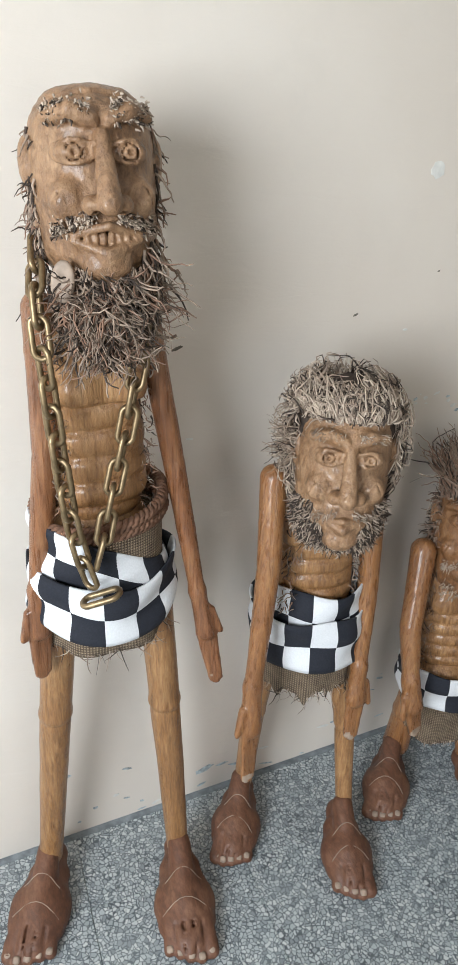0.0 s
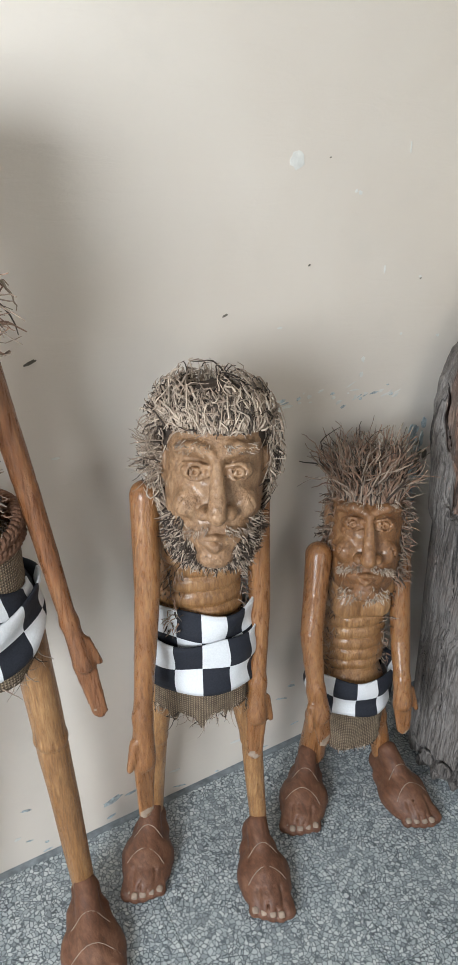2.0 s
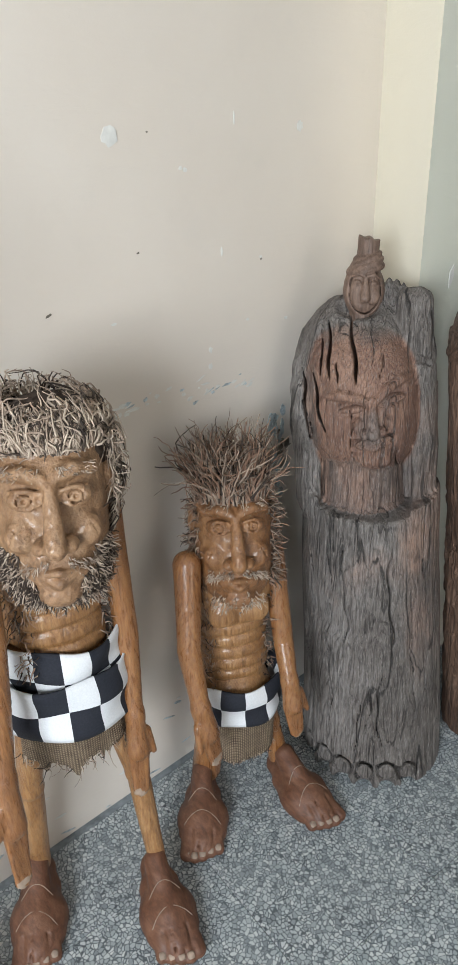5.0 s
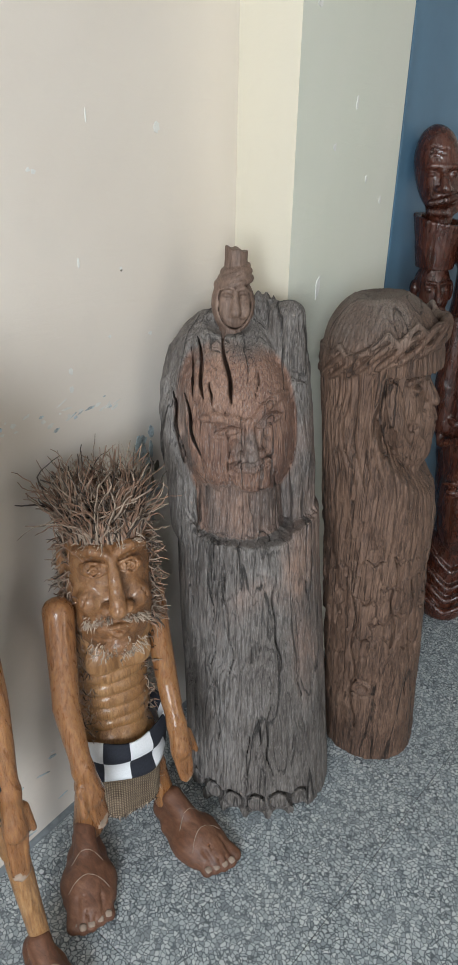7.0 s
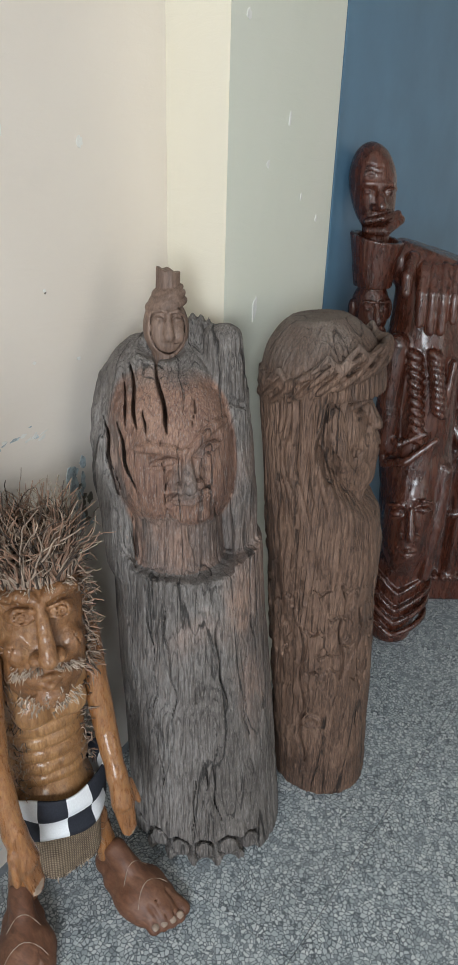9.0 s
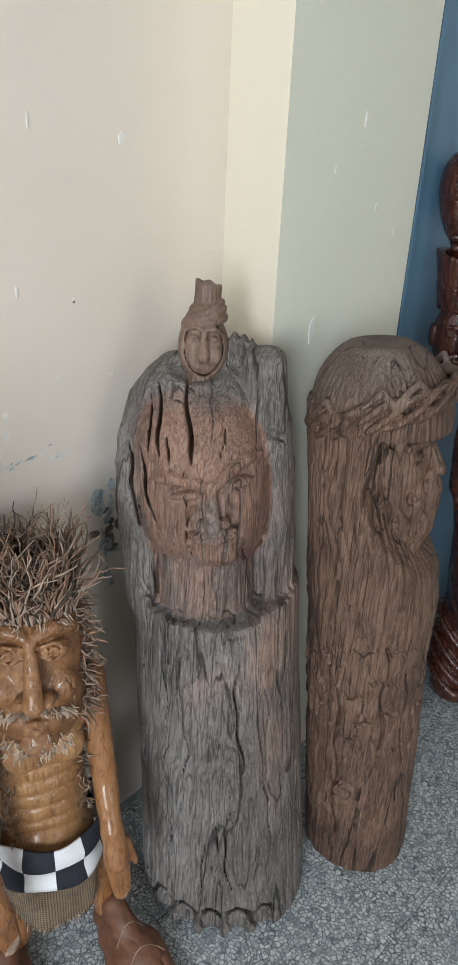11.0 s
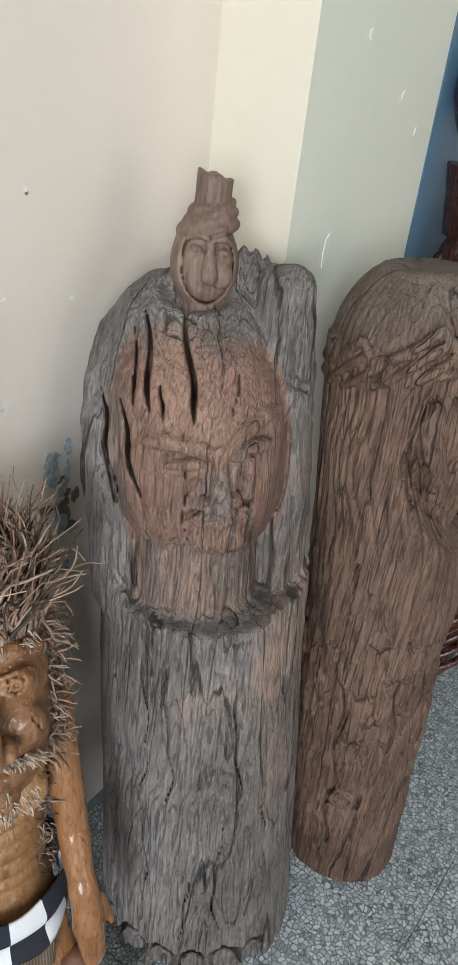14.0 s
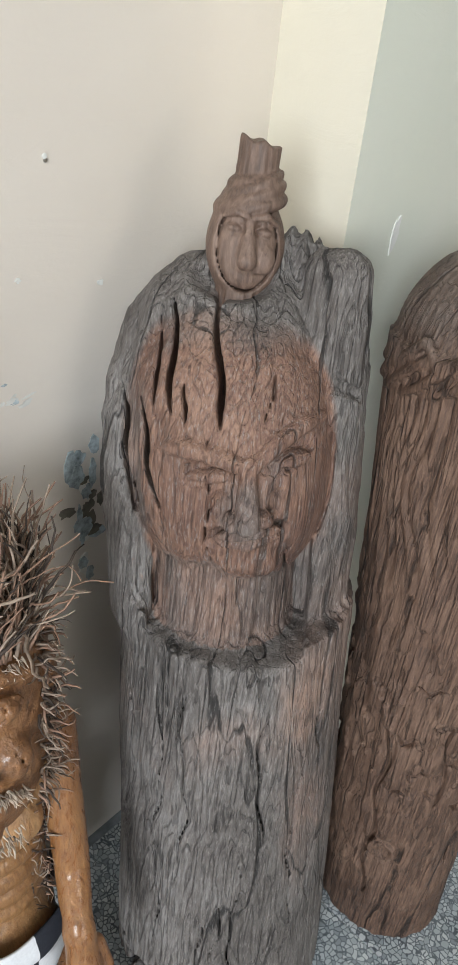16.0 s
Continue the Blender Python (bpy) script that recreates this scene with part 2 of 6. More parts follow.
ROPE = plain("brown_hemp_rope", (0.17, 0.085, 0.05), 0.85, spread=0.4, scale=90)
BRASS = plain("aged_brass", (0.27, 0.195, 0.11), 0.42, 0.85, spread=0.35, scale=60)


# ---- mesh helpers ----
class Shape:
    """Gathers vertices, faces, materials and tone marks for one mesh."""

    def __init__(self):
        self.v, self.f, self.mi, self.tone, self.uv, self.mats, self.count = [], [], [], [], [], [], 0

    def slot(self, material):
        if material not in self.mats:
            self.mats.append(material)
        return self.mats.index(material)

    def add(self, verts, faces, material, tone=None, uv=None):
        verts = np.asarray(verts, dtype=float).reshape(-1, 3)
        faces = np.asarray(faces, dtype=int)
        self.v.append(verts)
        self.f.append(faces + self.count)
        if isinstance(material, (list, tuple)):
            slots = np.array([self.slot(m) for m in material[0]])
            self.mi.append(slots[np.asarray(material[1])])
        else:
            self.mi.append(np.full(len(faces), self.slot(material)))
        self.tone.append(np.zeros(len(verts)) if tone is None else tone)
        self.uv.append(np.zeros((len(verts), 2)) if uv is None else np.asarray(uv))
        self.count += len(verts)

    def mesh(self, name, smooth=True):
        me = bpy.data.meshes.new(name)
        V, F = np.concatenate(self.v), np.concatenate(self.f)
        me.vertices.add(len(V))
        me.vertices.foreach_set("co", V.astype(np.float32).ravel())
        me.loops.add(F.size)
        me.loops.foreach_set("vertex_index", F.astype(np.int32).ravel())
        me.polygons.add(len(F))
        me.polygons.foreach_set("loop_start", np.arange(0, F.size, 4, dtype=np.int32))
        me.polygons.foreach_set("material_index", np.concatenate(self.mi).astype(np.int32))
        me.polygons.foreach_set("use_smooth", np.full(len(F), smooth))
        me.update(calc_edges=True)
        a = me.attributes.new("tone", "FLOAT", "POINT")
        a.data.foreach_set("value", np.concatenate(self.tone).astype(np.float32))
        u = me.uv_layers.new(name="UVMap")
        u.data.foreach_set("uv", np.concatenate(self.uv)[F.ravel()].astype(np.float32).ravel())
        for m in self.mats:
            me.materials.append(m)
        me.validate()
        return me

    def thing(self, name, label="", category="", group="", kind="", parent=None, smooth=True):
        ob = new(name, self.mesh(name, smooth))
        ob.parent = parent
        return tagged(ob, label, category, group, kind)


def V3(*c):
    return np.array(c, dtype=np.float32)


def ell(P, c, r, turn=None):
    q = P - V3(*c)
    if turn is not None:
        q = q @ np.array(Euler([radians(a) for a in turn]).to_matrix(), dtype=np.float32)
    r = V3(*r)
    k0 = np.linalg.norm(q / r, axis=1)
    return k0 * (k0 - 1) / np.maximum(np.linalg.norm(q / (r * r), axis=1), 1e-6)


def cap(P, a, b, ra, rb=None):
    a, b, rb = V3(*a), V3(*b), ra if rb is None else rb
    d = b - a
    h = np.clip((P - a) @ d / max(float(d @ d), 1e-9), 0, 1)
    return np.linalg.norm(P - a - h[:, None] * d, axis=1) - (ra + (rb - ra) * h)


def smin(a, b, k):
    h = np.clip(0.5 + 0.5 * (b - a) / k, 0, 1)
    return b + (a - b) * h - k * h * (1 - h)


def carve(a, b, k):
    return -smin(-a, b, k)


LATTICE = np.random.RandomState(7).rand(32, 32, 32).astype(np.float32)


def vnoise(P, freq, octaves=2):
    """Smooth value noise, about -1 to 1. freq: one number or three."""
    total, amp, q = 0, 1.0, P * np.asarray(freq, dtype=np.float32) + 100.37
    for _ in range(octaves):
        i = np.floor(q).astype(int)
        f = q - i
        f = f * f * (3 - 2 * f)
        i &= 31
        j = (i + 1) & 31
        x, y, z = f.T
        L = LATTICE
        c00 = L[i[:, 0], i[:, 1], i[:, 2]] * (1 - x) + L[j[:, 0], i[:, 1], i[:, 2]] * x
        c10 = L[i[:, 0], j[:, 1], i[:, 2]] * (1 - x) + L[j[:, 0], j[:, 1], i[:, 2]] * x
        c01 = L[i[:, 0], i[:, 1], j[:, 2]] * (1 - x) + L[j[:, 0], i[:, 1], j[:, 2]] * x
        c11 = L[i[:, 0], j[:, 1], j[:, 2]] * (1 - x) + L[j[:, 0], j[:, 1], j[:, 2]] * x
        total = total + amp * (((c00 * (1 - y) + c10 * y) * (1 - z) + (c01 * (1 - y) + c11 * y) * z) * 2 - 1)
        q, amp = q * 2.03, amp * 0.5
    return total


def sculpt(field, lo, hi, step, coarse=4, reach=1.5):
    """A closed quad mesh round the region where field(points) < 0; only cells near the surface are worked out finely."""
    lo, hi = np.array(lo, dtype=np.float32), np.array(hi, dtype=np.float32)
    nc = np.ceil((hi - lo) / (step * coarse)).astype(int) + 1
    big = step * coarse
    axes = [lo[k] + big * (np.arange(nc[k], dtype=np.float32) + 0.5 - 0.5 / coarse) for k in range(3)]
    P = np.stack(np.meshgrid(*axes, indexing="ij"), -1).reshape(-1, 3)
    fc = field(P).reshape(nc).astype(np.float32)
    near = np.abs(fc) < big * reach
    f = fc.repeat(coarse, 0).repeat(coarse, 1).repeat(coarse, 2)
    n = np.array(f.shape)
    idx = np.stack(np.nonzero(near.repeat(coarse, 0).repeat(coarse, 1).repeat(coarse, 2)), -1)
    for k in range(0, len(idx), 300000):
        part_idx = idx[k:k + 300000]
        f[tuple(part_idx.T)] = field((lo + step * part_idx).astype(np.float32))
    f[[0, -1]] = f[:, [0, -1]] = f[:, :, [0, -1]] = step
    s = f < 0
    corners = [(x, y, z) for x in (0, 1) for y in (0, 1) for z in (0, 1)]

    def sub(arr, d):
        return arr[d[0]:n[0] - 1 + d[0], d[1]:n[1] - 1 + d[1], d[2]:n[2] - 1 + d[2]]

    some, every = sub(s, (0, 0, 0)).copy(), sub(s, (0, 0, 0)).copy()
    for c in corners[1:]:
        some |= sub(s, c)
        every &= sub(s, c)
    mask = some & ~every
    grid = np.stack(np.nonzero(mask), -1)
    acc, cnt = np.zeros((len(grid), 3)), np.zeros(len(grid))
    val = {c: f[tuple((grid + c).T)] for c in corners}
    for c in corners:
        for k in range(3):
            if c[k] == 0:
                fa, fb = val[c], val[tuple(1 if q == k else c[q] for q in range(3))]
                cross = (fa < 0) != (fb < 0)
                t = np.where(cross, fa / np.where(cross, fa - fb, 1), 0)
                for q in range(3):
                    acc[:, q] += np.where(cross, c[q] + (t if q == k else 0), 0)
                cnt += cross
    index = np.full(n - 1, -1, dtype=np.int32)
    index[mask] = np.arange(len(grid))
    verts = lo + step * (grid + acc / cnt[:, None])
    faces = []
    for k in range(3):
        a, b = (k + 1) % 3, (k + 2) % 3
        lo_s, hi_s = [slice(None)] * 3, [slice(None)] * 3
        lo_s[k], hi_s[k] = slice(0, -1), slice(1, None)
        inside, outside = s[tuple(lo_s)], s[tuple(hi_s)]
        for flip in (False, True):
            e = np.stack(np.nonzero((inside & ~outside) if not flip else (~inside & outside)), -1)
            da, db = np.zeros(3, int), np.zeros(3, int)
            da[a], db[b] = 1, 1
            ids = np.stack([index[tuple(q.T)] for q in (e - da - db, e - db, e, e - da)], -1)
            faces.append(ids[:, ::-1] if flip else ids)
    return verts, np.concatenate(faces)


def moved(m, V):
    M = np.array(m, dtype=np.float32)
    return V @ M[:3, :3].T + M[:3, 3]


def tube(points, radius, sides=5, taper=None, closed=False):
    """A round bar along a line of points."""
    pts = np.asarray(points, dtype=float)
    n = len(pts)
    d = np.roll(pts, -1, 0) - np.roll(pts, 1, 0) if closed else np.gradient(pts, axis=0)
    d /= np.linalg.norm(d, axis=1)[:, None] + 1e-9
    up = np.array((0.31, 0.17, 0.93)) if abs(d[0][2]) < 0.8 else np.array((0.93, 0.17, 0.31))
    a = np.cross(d, up)
    a /= np.linalg.norm(a, axis=1)[:, None] + 1e-9
    b = np.cross(d, a)
    r = np.full(n, radius) if taper is None else radius * np.asarray(taper)
    ang = np.arange(sides) * 2 * math.pi / sides
    V = (pts[:, None] + r[:, None, None] * (np.cos(ang)[None, :, None] * a[:, None] + np.sin(ang)[None, :, None] * b[:, None])).reshape(-1, 3)
    F = []
    for i in range(n if closed else n - 1):
        j = (i + 1) % n
        for k in range(sides):
            q = (k + 1) % sides
            F.append((i * sides + k, j * sides + k, j * sides + q, i * sides + q))
    return V, np.array(F)


def strands(shape, rng, bases, ways, lengths, radius, materials, pull=(0, 0, 0), curl=0.35, segs=7, shell=None):
    """Loose fibres that start at bases, run along ways and curl."""
    n = len(bases)
    pts = np.zeros((n, segs + 1, 3))
    pts[:, 0] = bases
    d = np.array(ways, dtype=float)
    d /= np.linalg.norm(d, axis=1)[:, None] + 1e-9
    drift = rng.normal(0, curl * 0.8, (n, 3))
    step = np.asarray(lengths)[:, None] / segs
    for k in range(segs):
        d = d + np.array(pull) / segs + drift / segs + rng.normal(0, curl * 0.42, (n, 3))
        d /= np.linalg.norm(d, axis=1)[:, None] + 1e-9
        pts[:, k + 1] = pts[:, k] + d * step
    if shell is not None:
        m, unit, c, r = shell
        inv = np.array(m.inverted())
        q = ((pts.reshape(-1, 3) @ inv[:3, :3].T + inv[:3, 3]) / unit - c) / r
        k = np.linalg.norm(q, axis=1).reshape(n, -1)
        lim = rng.uniform(0.86, 1.06, (n, 1))
        q *= np.where(k > lim, lim / np.maximum(k, 1e-6), 1).reshape(-1, 1)
        pts = moved(m, (q * r + c) * unit).reshape(n, segs + 1, 3)
    taper = np.linspace(1, 0.35, segs + 1)
    for i in range(n):
        V, F = tube(pts[i], radius * rng.uniform(0.6, 1.35), 4, taper)
        shape.add(V, F, materials[rng.randint(len(materials))])


def box(shape, lo, hi, material):
    (a, b, c), (d, e, f) = lo, hi
    V = [(x, y, z) for x in (a, d) for y in (b, e) for z in (c, f)]
    shape.add(V, [(0, 1, 3, 2), (4, 6, 7, 5), (0, 4, 5, 1), (2, 3, 7, 6), (0, 2, 6, 4), (1, 5, 7, 3)], material)


def block(name, lo, hi, material, label="", category="", kind="", parent=None):
    s = Shape()
    box(s, lo, hi, material)
    return s.thing(name, label, category, kind=kind, parent=parent, smooth=False)


# ---- setting ----
WALL_Y, PIL_X, PIL_Y, PIL_R = 1.35, 1.834, 1.148, 2.197
floor = block("floor", (-1.8, -3.2, -0.12), (4.2, 1.55, -0.006), JOINT, "grey-green speckled terrazzo floor with thin joints", "floor", "structure")
wall_north = block("wall_north", (-1.8, WALL_Y, 0), (PIL_R, 1.55, 3.0), PLASTER, "cream plastered wall with chips and scuffs", "wall", "structure")
block("border_strip", (-1.6, 1.333, -0.006), (PIL_X, WALL_Y, 0.0016), plain("blue_grey_cement_edge", (0.2, 0.225, 0.24), 0.8, spread=0.4, scale=30), parent=floor)
wall_pilaster = Shape()
box(wall_pilaster, (PIL_X, PIL_Y, 0), (PIL_R, WALL_Y, 3.0), PLASTER_GREEN)
wall_pilaster.mi[0][0] = wall_pilaster.slot(PLASTER_CREAM)
wall_pilaster.v[0][:2, 0] = PIL_X - 0.092   # splayed side
wall_pilaster = wall_pilaster.thing("wall_pilaster", "projecting wall pier, cream side and grey-green front", "wall pier", kind="structure", smooth=False)
wall_blue = block("wall_blue", (PIL_R + 0.004, PIL_Y + 0.03, 0), (4.2, 1.30, 3.0), BLUE, "flat blue painted panel beside the pier", "wall panel", "structure")
block("edge_strip", (PIL_R, PIL_Y + 0.005, 0), (PIL_R + 0.012, PIL_Y + 0.029, 3.0), DARK_GAP, parent=wall_blue)
block("trim", (PIL_R + 0.013, PIL_Y + 0.003, 0), (PIL_R + 0.022, PIL_Y + 0.029, 3.0), BLUE, parent=wall_blue)
block("wall_east", (4.2, -3.2, 0), (4.4, 1.55, 3.0), PLASTER, "cream plastered side wall", "wall", "structure")
block("ceiling", (-2.0, -3.4, 3.0), (4.4, 1.55, 3.15), CEILING, "plain white painted ceiling", "ceiling", "structure")
ww = Shape()
for lo, hi in (((-1.8, -3.2, 0), (-1.6, -1.5, 3)), ((-1.8, 0.4, 0), (-1.6, 1.35, 3)), ((-1.8, -1.5, 0), (-1.6, 0.4, 1.0)), ((-1.8, -1.5, 2.5), (-1.6, 0.4, 3))):
    box(ww, lo, hi, PLASTER)
ww.thing("wall_west", "cream plastered wall with a wide window opening", "wall", kind="structure", smooth=False)
# unseen wall behind the camera; its opening is added for the fill lamp
ws = Shape()
for lo, hi in (((-1.6, -3.2, 0), (0.15, -3.0, 3)), ((1.65, -3.2, 0), (4.2, -3.0, 3)), ((0.15, -3.2, 2.4), (1.65, -3.0, 3))):
    box(ws, lo, hi, PLASTER)
ws.thing("wall_south", "unseen cream plastered wall with an opening added for the fill lamp", "wall", kind="structure", smooth=False)


# ---- carved figures ----
def carved_head(P, top, brow, eye, nose, mouth, chin, teeth=False, ears=True, flat=0.0):
    """A caricature head, 2 wide, that looks along -y."""
    mid, half = (top + chin) / 2, (top - chin) / 2
    q = np.sqrt(P[:, 0] ** 2 + ((P[:, 1] - 0.12) / 1.04) ** 2)
    zz = np.abs(P[:, 2] - mid) / (half * 1.03)
    d = ((q ** 3.2 + zz ** 3.2) ** (1 / 3.2) - 1) * 0.92
    d = smin(d, ell(P, (0, -0.25, mid - half * 0.45), (0.74, 0.68, half * 0.6)), 0.2)
    P2 = P * V3(1, 1, 1)
    P2[:, 0] = np.abs(P2[:, 0])
    d = smin(d, limb(P2, [(0.14, -0.9, brow - 0.08), (0.42, -0.86, brow + 0.04), (0.76, -0.6, brow - 0.06)], [0.12, 0.13, 0.09]), 0.12)
    d = carve(d, ell(P2, (0.42, -1.12, eye), (0.35, 0.25, 0.21)), 0.05)
    d = smin(d, ell(P2, (0.42, -0.84, eye), (0.27, 0.2, 0.165)), 0.008)
    ring = [(0.42 + 0.29 * math.cos(a), -1.0 + 0.9 * (0.29 * math.cos(a)) ** 2 + 0.22 * max(0, math.cos(a)), eye + (0.175 if math.sin(a) > 0 else 0.15) * math.sin(a)) for a in np.linspace(0, 2 * math.pi, 11)]
    d = smin(d, limb(P2, ring, [0.042] * 11), 0.012)
    d = carve(d, ell(P2, (0.42, -1.04, eye), (0.05, 0.09, 0.05)), 0.008)
    d = carve(d, np.maximum(np.abs(np.sqrt((P2[:, 0] - 0.42) ** 2 + (P2[:, 2] - eye) ** 2) - 0.115) - 0.012, P[:, 1] + 0.9), 0.012)
    d = smin(d, cap(P, (0, -0.98, eye + 0.2), (0, -1.36, nose), 0.12, 0.19), 0.1)
    d = smin(d, ell(P2, (0.23, -1.14, nose - 0.03), (0.17, 0.22, 0.15)), 0.05)
    d = carve(d, cap(P2, (0.17, -1.3, nose - 0.26), (0.17, -1.15, nose - 0.02), 0.075), 0.02)
    d = smin(d, ell(P2, (0.55, -0.74, nose + 0.05), (0.27, 0.24, 0.3)), 0.12)
    d = carve(d, cap(P2, (0.36, -1.06, nose + 0.12), (0.56, -0.9, mouth + 0.02), 0.04), 0.05)
    d = carve(d, cap(P2, (0.2, -1.0, eye - 0.24), (0.68, -0.82, eye - 0.24), 0.025), 0.03)
    d = smin(d, ell(P, (0, -0.86, mouth), (0.5, 0.22, 0.3)), 0.12)
    if teeth:
        d = carve(d, ell(P, (0, -1.1, mouth), (0.5, 0.34, 0.16)), 0.03)
        for x in np.linspace(-0.3, 0.3, 6):
            d = smin(d, ell(P, (x, -0.96 + 0.3 * x * x, mouth + 0.03), (0.058, 0.09, 0.12)), 0.008)
        d = smin(d, cap(P2, (0, -1.12, mouth + 0.2), (0.52, -0.9, mouth + 0.06), 0.075, 0.05), 0.03)
        d = smin(d, cap(P2, (0, -1.1, mouth - 0.2), (0.52, -0.9, mouth - 0.02), 0.085, 0.05), 0.03)
    else:
        d = smin(d, cap(P2, (0, -1.13, mouth + 0.08), (0.38, -0.98, mouth + 0.02), 0.08, 0.04), 0.02)
        d = smin(d, cap(P2, (0, -1.12, mouth - 0.12), (0.35, -0.97, mouth), 0.1, 0.04), 0.02)
        d = carve(d, cap(P2, (0, -1.22, mouth - 0.01), (0.4, -1.04, mouth), 0.03), 0.015)
    d = smin(d, ell(P, (0, -0.82, chin + 0.28), (0.38, 0.28, 0.28)), 0.15)
    if ears:
        d = smin(d, ell(P2, (1.0, 0.1, eye - 0.1), (0.14, 0.22, 0.4)), 0.06)
    folds = np.sin((P[:, 2] + 0.12 * np.abs(P[:, 0])) * 26) * np.clip((P[:, 2] - brow - 0.08) * 4, 0, 1)
    d = carve(d, limb(P2, [(0.1, -1.05, eye + 0.1), (0.42, -1.02, eye + 0.27), (0.8, -0.72, eye + 0.05)], [0.03, 0.035, 0.02]), 0.02)
    d = carve(d, limb(P2, [(0.5, -0.95, eye - 0.33), (0.75, -0.78, eye - 0.2), (0.85, -0.62, eye)], [0.02, 0.025, 0.015]), 0.02)
    for k in range(3):
        d = carve(d, limb(P2, [(0.62 + 0.06 * k, -0.92, nose + 0.25 - 0.1 * k), (0.72 + 0.05 * k, -0.72, nose - 0.25 - 0.05 * k)], [0.018, 0.012]), 0.02)
    d += 0.03 * np.maximum(folds, 0) + 0.01 * vnoise(P, 6) + 0.006 * vnoise(P, 18)
    return d


def add_head(shape, m, unit, material, step=0.0027, **kw):
    pad = 1.65
    V, F = sculpt(lambda P: carved_head(P, **kw), (-1.3, -pad, kw["chin"] - 0.25), (1.3, 1.3, kw["top"] + 0.2), step / unit)
    shape.add(moved(m, V * unit), F, material)


def limb(P, pts, radii, k=0.002):
    d = None
    for (a, b, ra, rb) in zip(pts[:-1], pts[1:], radii[:-1], radii[1:]):
        c = cap(P, a, b, ra, rb)
        d = c if d is None else smin(d, c, k)
    return d


def span(pts, pad):
    pts = np.array(pts)
    return pts.min(0) - pad, pts.max(0) + pad


def add_arm(shape, shoulder, elbow, wrist, tip, r, material, side, curl=0.0, step=0.0045):
    """An arm of a natural branch, with a carved hand at its end."""
    sh, el, wr, tp = (np.array(q) for q in (shoulder, elbow, wrist, tip))
    palm = wr + (tp - wr) * 0.42
    u = (tp - wr) / np.linalg.norm(tp - wr)
    w = np.cross(u, (0.25 * side, -1, 0))
    w /= np.linalg.norm(w)

    def field(P):
        d = limb(P, [sh, (sh + el) / 2, el, (el + wr) / 2, wr], [r * 1.12, r, r * 0.95, r * 0.85, r * 0.72])
        d = smin(d, cap(P, wr, palm, r * 0.75, r * 0.95), 0.012)
        for i, o in enumerate((-0.9, -0.32, 0.28, 0.85)):
            a = palm + w * o * r * 0.75
            b = tp + w * o * r * 0.55 - u * (0.012 * abs(o)) + np.array((0, curl * (i % 2), 0))
            d = smin(d, cap(P, a, b, r * 0.36, r * 0.25), 0.004)
        th = wr + (palm - wr) * 0.5 + w * side * r * 0.9
        d = smin(d, cap(P, th, th + u * 0.05 + w * side * r * 0.5, r * 0.36, r * 0.28), 0.006)
        d = d + 0.0009 * vnoise(P, (24, 24, 9)) + 0.0014 * np.exp(-(((P - el) @ u) / 0.004) ** 2)
        return d

    lo, hi = span([sh, el, wr, tp], 0.07)
    V, F = sculpt(field, lo, hi, step)
    ends = np.linalg.norm(V[F[:, 0]] - tp, axis=1) < 0.022
    shape.add(V, F, ([material, NAIL], (ends & (vnoise(V[F[:, 0]], 40) > 0.0)).astype(int)))


def add_leg(shape, pts, radii, material, step=0.0045):
    lo, hi = span(pts, 0.06)

    def field(P):
        d = limb(P, [np.array(p) for p in pts], radii, 0.003) + 0.001 * vnoise(P, (24, 24, 8))
        knee = np.array(pts[1])
        return d - 0.0018 * np.exp(-((P[:, 2] - knee[2]) / 0.012) ** 2) + 0.002 * np.exp(-((P[:, 2] - knee[2] + 0.016) / 0.004) ** 2)

    V, F = sculpt(field, lo, hi, step)
    shape.add(V, F, material)


